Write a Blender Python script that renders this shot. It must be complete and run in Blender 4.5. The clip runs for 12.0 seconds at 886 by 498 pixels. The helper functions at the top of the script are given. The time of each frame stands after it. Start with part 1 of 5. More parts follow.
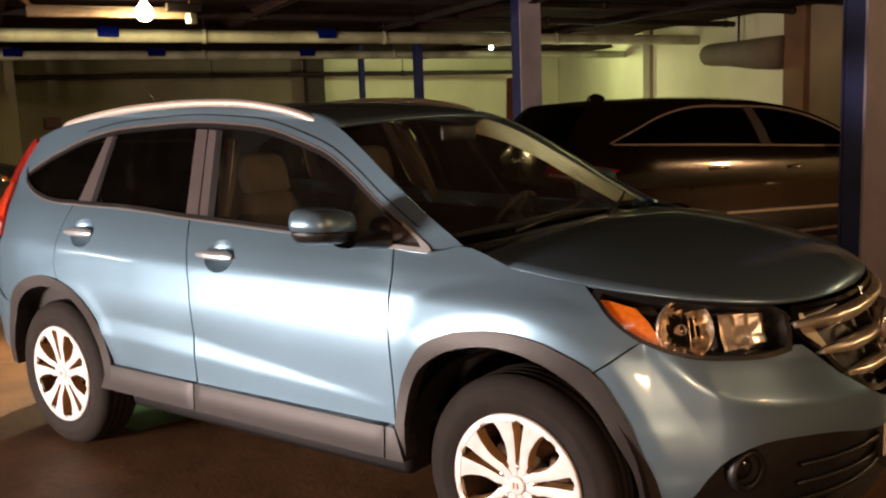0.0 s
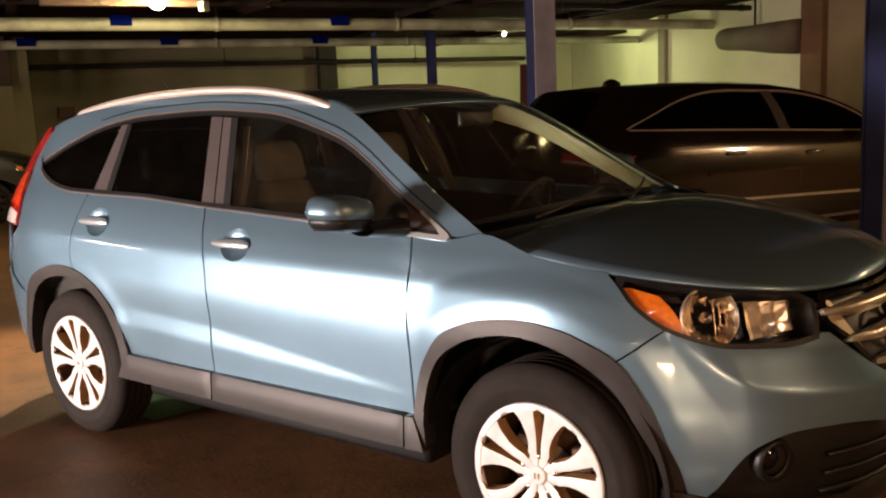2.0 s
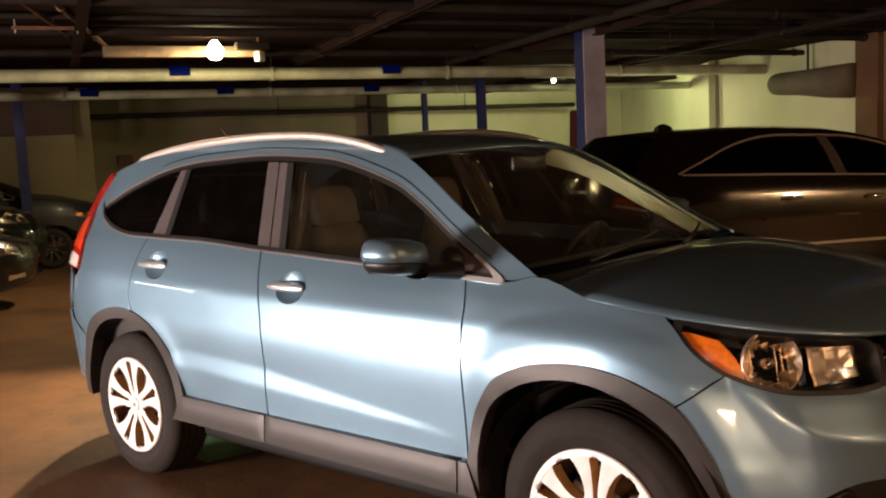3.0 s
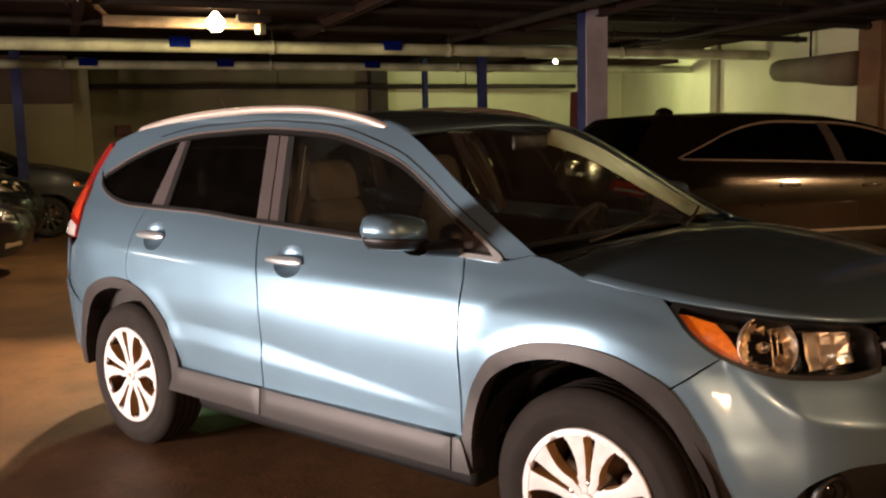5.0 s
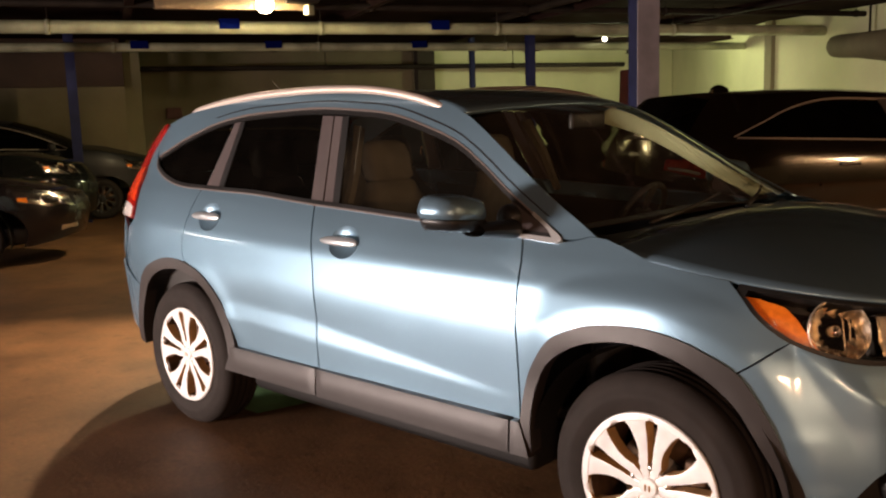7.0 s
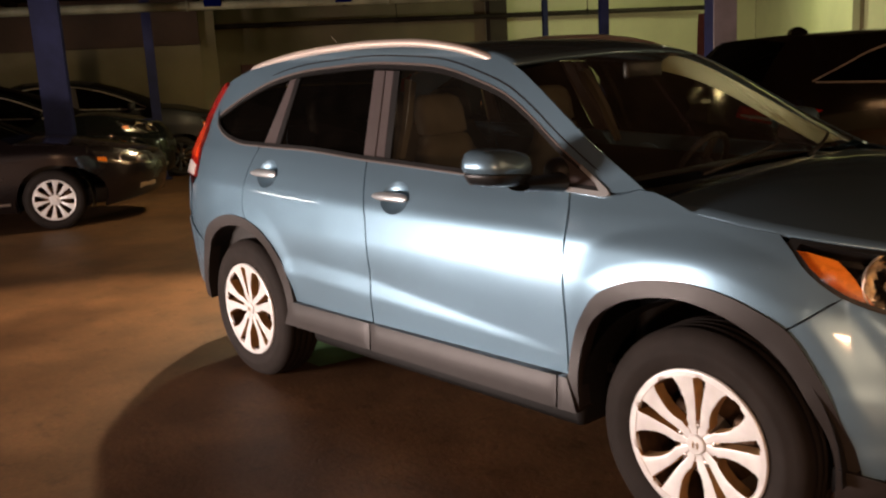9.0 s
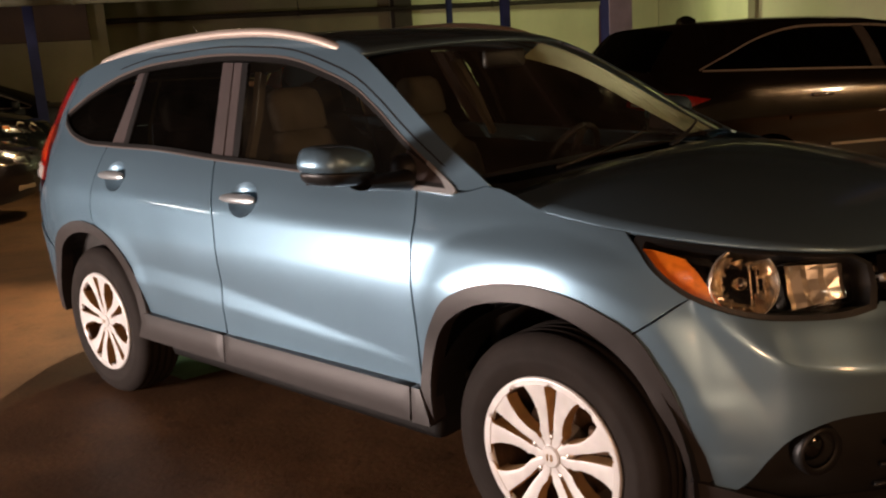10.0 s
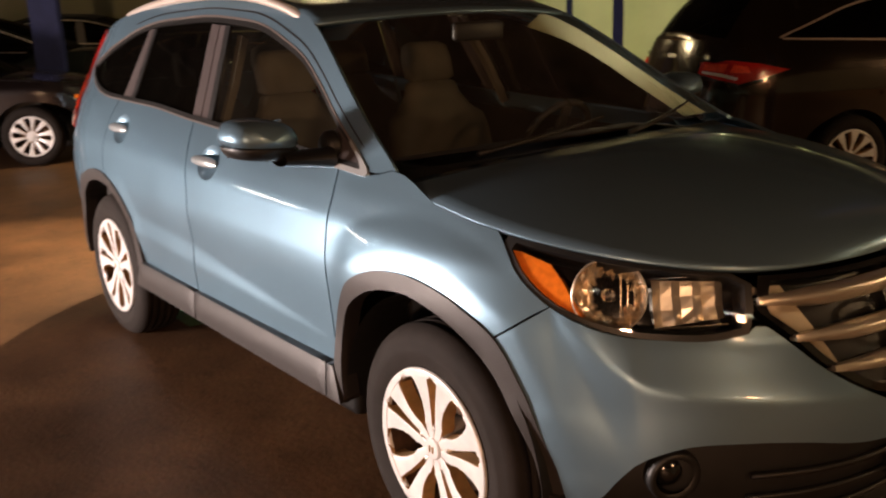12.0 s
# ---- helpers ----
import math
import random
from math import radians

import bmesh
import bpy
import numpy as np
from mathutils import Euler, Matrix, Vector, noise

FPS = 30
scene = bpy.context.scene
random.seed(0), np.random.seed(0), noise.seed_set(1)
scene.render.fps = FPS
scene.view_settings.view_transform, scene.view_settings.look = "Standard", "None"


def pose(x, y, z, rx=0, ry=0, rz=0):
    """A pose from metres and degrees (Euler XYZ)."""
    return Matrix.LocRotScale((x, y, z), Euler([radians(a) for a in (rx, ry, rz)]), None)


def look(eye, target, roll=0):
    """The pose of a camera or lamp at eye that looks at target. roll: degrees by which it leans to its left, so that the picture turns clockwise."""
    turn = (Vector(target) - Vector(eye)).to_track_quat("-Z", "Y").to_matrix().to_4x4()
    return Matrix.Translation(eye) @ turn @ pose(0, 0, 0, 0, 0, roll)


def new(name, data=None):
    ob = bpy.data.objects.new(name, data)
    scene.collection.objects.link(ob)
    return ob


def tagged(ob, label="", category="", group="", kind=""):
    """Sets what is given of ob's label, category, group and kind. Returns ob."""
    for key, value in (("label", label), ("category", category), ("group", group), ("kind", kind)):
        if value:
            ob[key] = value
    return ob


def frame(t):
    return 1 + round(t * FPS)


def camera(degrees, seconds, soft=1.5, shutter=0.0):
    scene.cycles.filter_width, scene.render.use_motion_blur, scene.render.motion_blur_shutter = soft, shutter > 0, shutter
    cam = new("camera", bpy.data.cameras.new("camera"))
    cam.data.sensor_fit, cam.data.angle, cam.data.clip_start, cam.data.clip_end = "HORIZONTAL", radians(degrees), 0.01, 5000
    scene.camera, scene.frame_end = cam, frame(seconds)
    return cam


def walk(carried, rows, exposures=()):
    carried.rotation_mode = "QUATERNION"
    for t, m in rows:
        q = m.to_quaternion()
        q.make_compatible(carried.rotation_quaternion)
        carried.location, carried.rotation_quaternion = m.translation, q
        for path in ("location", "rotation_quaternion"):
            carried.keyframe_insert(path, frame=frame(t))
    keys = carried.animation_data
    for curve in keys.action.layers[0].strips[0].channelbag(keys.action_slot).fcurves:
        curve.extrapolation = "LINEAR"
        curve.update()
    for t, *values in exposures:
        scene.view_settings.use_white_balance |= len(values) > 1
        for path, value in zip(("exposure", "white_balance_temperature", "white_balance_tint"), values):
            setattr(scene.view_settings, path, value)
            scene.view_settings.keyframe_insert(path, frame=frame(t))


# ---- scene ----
cam = camera(52.3, 12.0, soft=2.1, shutter=0.4)
PATH = [
    (0, (2.788, -3.212, 1.514), (1.605, -1.625, 1.229), -2.13),
    (0.5, (2.797, -3.230, 1.492), (1.601, -1.645, 1.253), -2.22),
    (1, (2.788, -3.214, 1.483), (1.606, -1.619, 1.238), -2.54),
    (1.5, (2.770, -3.196, 1.493), (1.590, -1.605, 1.216), -2.60),
    (2, (2.748, -3.193, 1.509), (1.544, -1.627, 1.198), -2.51),
    (2.5, (2.748, -3.205, 1.518), (1.495, -1.665, 1.279), -3.20),
    (3, (2.733, -3.206, 1.500), (1.441, -1.694, 1.295), -2.75),
    (4.8, (2.740, -3.180, 1.493), (1.443, -1.674, 1.272), -1.80),
    (5, (2.725, -3.213, 1.493), (1.441, -1.700, 1.242), -1.33),
    (5.5, (2.706, -3.227, 1.499), (1.393, -1.749, 1.196), -1.36),
    (6, (2.710, -3.197, 1.476), (1.369, -1.740, 1.196), -1.50),
    (6.5, (2.700, -3.221, 1.498), (1.363, -1.765, 1.197), -1.73),
    (8.3, (2.597, -3.190, 1.462), (1.166, -1.815, 1.214), -1.67),
    (8.5, (2.600, -3.248, 1.490), (1.185, -1.865, 1.196), -1.67),
    (9, (2.734, -3.121, 1.494), (1.266, -1.820, 1.106), -3.16),
    (9.5, (2.784, -2.985, 1.471), (1.319, -1.692, 1.045), -3.34),
    (10, (2.754, -2.790, 1.466), (1.407, -1.370, 1.055), -3.78),
    (10.5, (2.932, -2.656, 1.506), (1.506, -1.336, 1.037), -1.71),
    (11, (2.928, -2.479, 1.467), (1.471, -1.197, 0.982), -3.81),
    (11.5, (2.939, -2.318, 1.466), (1.503, -1.019, 0.967), -3.13),
    (12, (3.169, -2.250, 1.540), (1.636, -1.073, 1.025), -1.98),
]
walk(cam, [(t, look(eye, target, roll)) for t, eye, target, roll in PATH],
     [(0.0, 0.42), (3.2, 0.40), (6.6, 0.33), (8.5, 0.08), (10.0, -0.08), (11.3, -0.04), (12.0, 0.46)])

# ---- world and lights ----
world = bpy.data.worlds.new("world")
scene.world = world
world.use_nodes = True
world.node_tree.nodes["Background"].inputs[0].default_value = (0.9, 0.75, 0.55, 1)
world.node_tree.nodes["Background"].inputs[1].default_value = 0.014


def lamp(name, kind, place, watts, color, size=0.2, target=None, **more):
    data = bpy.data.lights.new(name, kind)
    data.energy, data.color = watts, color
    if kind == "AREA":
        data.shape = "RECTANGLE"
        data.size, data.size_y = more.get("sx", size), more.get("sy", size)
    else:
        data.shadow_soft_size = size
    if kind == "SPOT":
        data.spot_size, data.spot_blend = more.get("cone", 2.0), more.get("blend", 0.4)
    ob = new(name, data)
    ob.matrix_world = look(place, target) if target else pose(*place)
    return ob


U = Vector((0.45, 0.893, 0)).normalized()   # along the pipes and the far wall
V = Vector((U.y, -U.x, 0))                   # across the bays
YAW_U = math.degrees(math.atan2(U.y, U.x))   # heading of cars parked along U
YAW_V = math.degrees(math.atan2(V.y, V.x))

lamp("key_lamp", "AREA", (-3.7, -7.3, 0.60), 810, (1.0, 0.80, 0.725), target=(0.5, -0.9, 0.75), sx=2.3, sy=0.6)
lamp("bay_lamp", "SPOT", (-3.66, 0.98, 2.93), 640, (1.0, 0.69, 0.40), 0.045, target=(-2.4, -1.6, 0.0), cone=1.34, blend=0.6)
lamp("bulb_lamp", "SPOT", (-6.28, 3.37, 2.86), 250, (1.0, 0.76, 0.41), 0.09, target=(-6.28, 3.37, 0.0), cone=math.pi, blend=0.02)
lamp("far_lamp", "POINT", (-6.9, 12.8, 2.62), 150, (0.93, 1.0, 0.52), 0.10)
# Unseen stand-in that lights the side wall, with no fixture of its own.
lamp("side_fill", "POINT", (-4.7, 11.2, 1.7), 31, (0.95, 0.98, 0.52), 0.12)
# Unseen lamps, added to light the bumper corner, the nose and the crossover's flank.
lamp("front_fill", "AREA", (5.6, -6.3, 1.35), 95, (1.0, 0.54, 0.30), target=(1.8, -0.8, 0.65), sx=0.5, sy=0.16)
lamp("nose_fill", "POINT", (6.6, -1.2, 2.35), 95, (1.0, 0.48, 0.20), 0.15)
lamp("aisle_fill", "POINT", (6.6, 7.2, 2.55), 240, (1.0, 0.62, 0.30), 0.12)

# ---- materials ----


def material(name, color, rough=0.5, metal=0.0, vary=0.0, scale=6.0, bump=0.0, bscale=40.0, coat=0.0, spec=0.5, tint=None, rvary=0.0):
    m = bpy.data.materials.new(name)
    m.use_nodes = True
    nt = m.node_tree
    b = nt.nodes["Principled BSDF"]
    b.inputs["Base Color"].default_value = (*color, 1)
    b.inputs["Roughness"].default_value, b.inputs["Metallic"].default_value = rough, metal
    b.inputs["Coat Weight"].default_value, b.inputs["Specular IOR Level"].default_value = coat, spec
    b.inputs["Coat Roughness"].default_value = 0.06
    if vary or bump or rvary:
        tc = nt.nodes.new("ShaderNodeTexCoord")
        big = nt.nodes.new("ShaderNodeTexNoise")
        big.inputs["Scale"].default_value, big.inputs["Detail"].default_value = scale, 8
        nt.links.new(tc.outputs["Object"], big.inputs["Vector"])
        small = nt.nodes.new("ShaderNodeTexNoise")
        small.inputs["Scale"].default_value, small.inputs["Detail"].default_value = bscale, 6
        nt.links.new(tc.outputs["Object"], small.inputs["Vector"])
        if vary:
            ramp = nt.nodes.new("ShaderNodeValToRGB")
            lo = tint or [c * (1 - vary) for c in color]
            ramp.color_ramp.elements[0].position, ramp.color_ramp.elements[1].position = 0.34, 0.66
            ramp.color_ramp.elements[0].color, ramp.color_ramp.elements[1].color = (*lo, 1), (*color, 1)
            mix = nt.nodes.new("ShaderNodeMix")
            mix.data_type, mix.blend_type = "RGBA", "MULTIPLY"
            mix.inputs[0].default_value = 0.5 * vary
            nt.links.new(big.outputs["Fac"], ramp.inputs["Fac"])
            nt.links.new(ramp.outputs["Color"], mix.inputs[6])
            nt.links.new(small.outputs["Color"], mix.inputs[7])
            nt.links.new(mix.outputs[2], b.inputs["Base Color"])
        if rvary:
            mr = nt.nodes.new("ShaderNodeMapRange")
            mr.inputs[3].default_value, mr.inputs[4].default_value = rough - rvary, rough + rvary
            nt.links.new(big.outputs["Fac"], mr.inputs[0])
            nt.links.new(mr.outputs[0], b.inputs["Roughness"])
        if bump:
            bn = nt.nodes.new("ShaderNodeBump")
            bn.inputs["Strength"].default_value, bn.inputs["Distance"].default_value = bump, 0.01
            nt.links.new(small.outputs["Fac"], bn.inputs["Height"])
            nt.links.new(bn.outputs["Normal"], b.inputs["Normal"])
    return m


def car_paint(name, color, flake=0.72, rough=0.36, coat=1.0):
    """Metallic paint: a flake layer with fine sparkle under a clear coat, slightly dusty."""
    m = material(name, color, rough, flake, coat=coat, rvary=0.05, scale=3.0)
    nt = m.node_tree
    b = nt.nodes["Principled BSDF"]
    tc = nt.nodes.new("ShaderNodeTexCoord")
    v = nt.nodes.new("ShaderNodeTexVoronoi")
    v.inputs["Scale"].default_value = 900
    nt.links.new(tc.outputs["Object"], v.inputs["Vector"])
    bn = nt.nodes.new("ShaderNodeBump")
    bn.inputs["Strength"].default_value, bn.inputs["Distance"].default_value = 0.05, 0.002
    nt.links.new(v.outputs["Distance"], bn.inputs["Height"])
    nt.links.new(bn.outputs["Normal"], b.inputs["Normal"])
    return m


def glass(name, color, gloss=1.0, rough=0.0, dust=0.0):
    m = bpy.data.materials.new(name)
    m.use_nodes = True
    nt = m.node_tree
    nt.nodes.remove(nt.nodes["Principled BSDF"])
    tr, gl, mx, fr = (nt.nodes.new(n) for n in ("ShaderNodeBsdfTransparent", "ShaderNodeBsdfGlossy", "ShaderNodeMixShader", "ShaderNodeFresnel"))
    tr.inputs["Color"].default_value = (*color, 1)
    gl.inputs["Roughness"].default_value = rough
    gl.inputs["Color"].default_value = (gloss, gloss, gloss, 1)
    fr.inputs["IOR"].default_value = 1.5
    nt.links.new(fr.outputs[0], mx.inputs[0])
    nt.links.new(tr.outputs[0], mx.inputs[1])
    nt.links.new(gl.outputs[0], mx.inputs[2])
    last = mx.outputs[0]
    if dust:   # a thin uneven film of dust that also paints haze into the glass
        df, film_mix, tc, n, r = (nt.nodes.new(k) for k in ("ShaderNodeBsdfDiffuse", "ShaderNodeMixShader", "ShaderNodeTexCoord", "ShaderNodeTexNoise", "ShaderNodeMapRange"))
        df.inputs["Color"].default_value = (0.62, 0.52, 0.40, 1)
        n.inputs["Scale"].default_value, n.inputs["Detail"].default_value = 5.0, 9
        r.inputs[1].default_value, r.inputs[2].default_value, r.inputs[3].default_value, r.inputs[4].default_value = 0.3, 0.75, 0.5 * dust, 1.6 * dust
        nt.links.new(tc.outputs["Object"], n.inputs["Vector"])
        nt.links.new(n.outputs["Fac"], r.inputs[0])
        nt.links.new(r.outputs[0], film_mix.inputs[0])
        nt.links.new(last, film_mix.inputs[1])
        nt.links.new(df.outputs[0], film_mix.inputs[2])
        last = film_mix.outputs[0]
    nt.links.new(last, nt.nodes["Material Output"].inputs[0])
    return m


def glowing(name, color, strength):
    m = bpy.data.materials.new(name)
    m.use_nodes = True
    b = m.node_tree.nodes["Principled BSDF"]
    b.inputs["Emission Color"].default_value, b.inputs["Emission Strength"].default_value = (*color, 1), strength
    return m


def concrete_floor():
    """Worn brown concrete: broad blotches, oil spots, fine grit, patchy gloss."""
    m = material("stained_concrete_floor", (0.31, 0.158, 0.072), 0.52, spec=0.35, vary=0.5, scale=0.8, bump=0.15, bscale=45, tint=(0.14, 0.070, 0.034), rvary=0.16)
    nt = m.node_tree
    b = nt.nodes["Principled BSDF"]
    src = b.inputs["Base Color"].links[0].from_socket
    tc = nt.nodes.new("ShaderNodeTexCoord")
    col = src
    for scale, detail, lo, hi, dark in ((2.3, 10, 0.40, 0.62, 0.70), (7.0, 6, 0.56, 0.70, 0.60), (38.0, 4, 0.35, 0.7, 0.75)):
        n = nt.nodes.new("ShaderNodeTexNoise")
        n.inputs["Scale"].default_value, n.inputs["Detail"].default_value, n.inputs["Roughness"].default_value = scale, detail, 0.65
        nt.links.new(tc.outputs["Object"], n.inputs["Vector"])
        r = nt.nodes.new("ShaderNodeMapRange")
        r.inputs[1].default_value, r.inputs[2].default_value, r.inputs[3].default_value, r.inputs[4].default_value = lo, hi, 1.0, dark
        nt.links.new(n.outputs["Fac"], r.inputs[0])
        mx = nt.nodes.new("ShaderNodeMix")
        mx.data_type, mx.blend_type = "RGBA", "MULTIPLY"
        mx.inputs[0].default_value = 1.0
        nt.links.new(col, mx.inputs[6])
        nt.links.new(r.outputs[0], mx.inputs[7])
        col = mx.outputs[2]
    nt.links.new(col, b.inputs["Base Color"])
    return m


PAINT_BLUE = car_paint("pale_blue_metallic_paint", (0.205, 0.325, 0.42), 0.69, 0.37, 0.6)
PAINT_BLUE.node_tree.nodes["Principled BSDF"].inputs["Specular Tint"].default_value = (0.0, 0.0, 0.0, 1)
PAINT_BLUE.node_tree.nodes["Principled BSDF"].inputs["Specular IOR Level"].default_value = 0.1
PAINT_BROWN = car_paint("brown_metallic_paint", (0.026, 0.017, 0.010), 0.6, 0.17, 1.0)
PAINT_SILVER = car_paint("bronze_silver_paint", (0.011, 0.0075, 0.0078), 0.5, 0.28)
PAINT_DARK = car_paint("dark_green_paint", (0.005, 0.006, 0.0055), 0.0, 0.9)
PAINT_DARK.node_tree.nodes["Principled BSDF"].inputs["Specular IOR Level"].default_value = 0.05
PAINT_BLACK = car_paint("black_paint", (0.004, 0.004, 0.005), 0.0, 0.5, 0.25)
CLADDING = material("grey_plastic_cladding", (0.031, 0.0255, 0.024), 0.5, vary=0.25, scale=10, bump=0.05, bscale=400)
BLACK_PLASTIC = material("black_plastic", (0.012, 0.012, 0.012), 0.45, vary=0.2, scale=20)
GLOSS_BLACK = material("gloss_black", (0.008, 0.008, 0.008), 0.12, coat=0.5)
RUBBER = material("tyre_rubber", (0.026, 0.020, 0.017), 0.8, vary=0.35, scale=9, bump=0.06, bscale=160, spec=0.25)
PILLAR = material("mauve_pillar_film", (0.10, 0.084, 0.084), 0.3, vary=0.15, scale=8)
CHROME = material("chrome", (0.80, 0.78, 0.75), 0.14, 1.0)
BOWL = material("reflector_chrome", (0.98, 0.86, 0.68), 0.24, 0.88, rvary=0.08, scale=60)
STRIP = material("window_strip", (0.34, 0.29, 0.27), 0.3, 0.6, rvary=0.06)
PULL = material("silvery_blue_handle", (0.52, 0.56, 0.58), 0.3, 0.65, rvary=0.05, scale=30)
HANDLE = material("bright_handle", (0.62, 0.64, 0.65), 0.3, 0.55)
RAIL = material("satin_rail", (0.62, 0.53, 0.47), 0.45, 0.45, rvary=0.06)
GRILLE = material("grille_chrome", (0.75, 0.69, 0.58), 0.32, 0.85, rvary=0.05, scale=30)
DULL = material("dull_plated_plastic", (0.52, 0.44, 0.32), 0.45, 0.45, vary=0.15, scale=14)
SATIN = material("satin_aluminium", (0.72, 0.66, 0.60), 0.30, 1.0, rvary=0.06)
ALLOY = material("machined_alloy", (0.93, 0.915, 0.90), 0.34, 0.25, vary=0.12, scale=18, rvary=0.08)
DUSTY = material("brake_dust_alloy", (0.62, 0.38, 0.17), 0.6, 0.1, vary=0.4, scale=12)
RUSTY = material("brake_iron", (0.16, 0.09, 0.05), 0.6, 0.6, vary=0.5, scale=25)
GLASS_CLEAR = glass("clear_glass", (0.70, 0.71, 0.66), 0.12, dust=0.008)
GLASS_SCREEN = glass("windscreen_glass", (0.80, 0.82, 0.74), dust=0.024)
GLASS_DARK = glass("privacy_glass", (0.075, 0.070, 0.066), 0.25, dust=0.003)
GLASS_LAMP = glass("lamp_cover", (0.93, 0.93, 0.92))
AMBER = material("amber_plastic", (0.95, 0.25, 0.02), 0.25, coat=0.6, vary=0.25, scale=60)
RED_LENS = material("red_lens", (0.52, 0.016, 0.009), 0.2, coat=0.8, vary=0.3, scale=60)
AMBER_RED = material("orange_red_lens", (0.95, 0.075, 0.02), 0.2, coat=0.8, vary=0.3, scale=60)
WHITE_LENS = material("white_lens", (0.75, 0.70, 0.66), 0.2, coat=0.8)
BEIGE = material("beige_upholstery", (0.155, 0.138, 0.10), 0.75, vary=0.25, scale=10, bump=0.2, bscale=150)
# Beige pillar trim with the brightness and green of its light painted in.
LIT_TRIM = material("lit_pillar_trim", (0.80, 0.86, 0.50), 0.7, vary=0.15, scale=6)
DARK_TRIM = material("dark_interior_trim", (0.02, 0.018, 0.016), 0.6, vary=0.3, scale=12)
PLATE = material("plate_white", (0.7, 0.66, 0.55), 0.4)
INK = material("plate_bars", (0.05, 0.06, 0.12), 0.5)
FLOOR = concrete_floor()
# Green light on the floor under the car, put in as colour.
GREEN_FLOOR_LIGHT = material("green_floor_light", (0.27, 0.55, 0.25), 0.5, vary=0.4, scale=5, bump=0.1, bscale=45, tint=(0.14, 0.28, 0.12))
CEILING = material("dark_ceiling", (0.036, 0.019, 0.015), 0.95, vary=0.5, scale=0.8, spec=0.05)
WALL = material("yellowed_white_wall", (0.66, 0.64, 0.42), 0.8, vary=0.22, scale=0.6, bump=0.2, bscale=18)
# Darker copy of the wall colour; poor light is put into it.
WALL_DIM = material("poor_light_wall", (0.23, 0.20, 0.115), 0.85, vary=0.35, scale=0.7, bump=0.2, bscale=18)
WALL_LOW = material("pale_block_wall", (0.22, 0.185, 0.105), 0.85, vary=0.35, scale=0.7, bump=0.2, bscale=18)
WALL_BROWN = material("brown_upper_wall", (0.11, 0.068, 0.043), 0.85, vary=0.4, scale=0.8, bump=0.3, bscale=25)
CONCRETE = material("concrete_pilaster", (0.27, 0.23, 0.15), 0.85, vary=0.35, scale=1.5, bump=0.3, bscale=25)
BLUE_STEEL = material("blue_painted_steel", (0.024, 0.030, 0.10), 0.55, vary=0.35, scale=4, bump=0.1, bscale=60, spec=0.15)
PIPE_WHITE = material("pale_pipe_jacket", (0.46, 0.47, 0.31), 0.55, vary=0.5, scale=2.2, bump=0.1, bscale=30)
PIPE_DARK = material("dark_pipe", (0.028, 0.021, 0.016), 0.7, vary=0.4, scale=3, spec=0.15)
# Lit copy of the blue column steel, with the warm light in its colour.
LIT_STEEL = material("lit_mauve_steel", (0.27, 0.235, 0.29), 0.5, vary=0.3, scale=3, bump=0.1, bscale=60)
# Side wall colour browned and darkened in place of weak light.
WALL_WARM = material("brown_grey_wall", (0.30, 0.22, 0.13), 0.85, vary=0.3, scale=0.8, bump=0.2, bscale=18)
# Colour of the shadow on the side wall.
WALL_SHADOW = material("wall_shadow_brown", (0.13, 0.10, 0.065), 0.8, vary=0.3, scale=3)
BLUE_TAPE = material("blue_bracket_paint", (0.001, 0.004, 0.07), 0.9, spec=0.03)
RUST_PIPE = material("rusty_conduit", (0.20, 0.095, 0.05), 0.6, 0.3, vary=0.4, scale=8)
TIMBER = material("brown_timber", (0.16, 0.10, 0.055), 0.7, vary=0.4, scale=5, bump=0.2, bscale=30)
RUSTY_POST = material("rust_brown_pilaster", (0.17, 0.085, 0.038), 0.8, vary=0.35, scale=2, bump=0.2, bscale=25)
DARK_POST = material("dark_brown_pilaster", (0.055, 0.042, 0.028), 0.85, vary=0.35, scale=2, bump=0.2, bscale=25)
RED_PAINT = material("red_sign_paint", (0.09, 0.016, 0.012), 0.6, vary=0.3, scale=9)
GLOW = glowing("hot_bulb", (1.0, 0.86, 0.50), 45.0)
GLOW_TUBE = glowing("lit_tube", (1.0, 0.93, 0.80), 16.0)
GLOW_BRIGHT = glowing("bright_lit_tube", (1.0, 0.95, 0.86), 32.0)
GLOW_FAR = glowing("far_tube", (1.0, 0.92, 0.70), 12.0)

# ---- building blocks ----
from mathutils.geometry import delaunay_2d_cdt


def smooth_table(v, xs, ys):
    """Cubic interpolation through a small table of shape numbers."""
    xs, ys = np.asarray(xs, float), np.asarray(ys, float)
    m = np.gradient(ys, xs)
    v = np.clip(v, xs[0], xs[-1])
    i = np.clip(np.searchsorted(xs, v) - 1, 0, len(xs) - 2)
    h = xs[i + 1] - xs[i]
    t = (v - xs[i]) / h
    return ((2 * t**3 - 3 * t**2 + 1) * ys[i] + (t**3 - 2 * t**2 + t) * h * m[i]
            + (3 * t**2 - 2 * t**3) * ys[i + 1] + (t**3 - t**2) * h * m[i + 1])


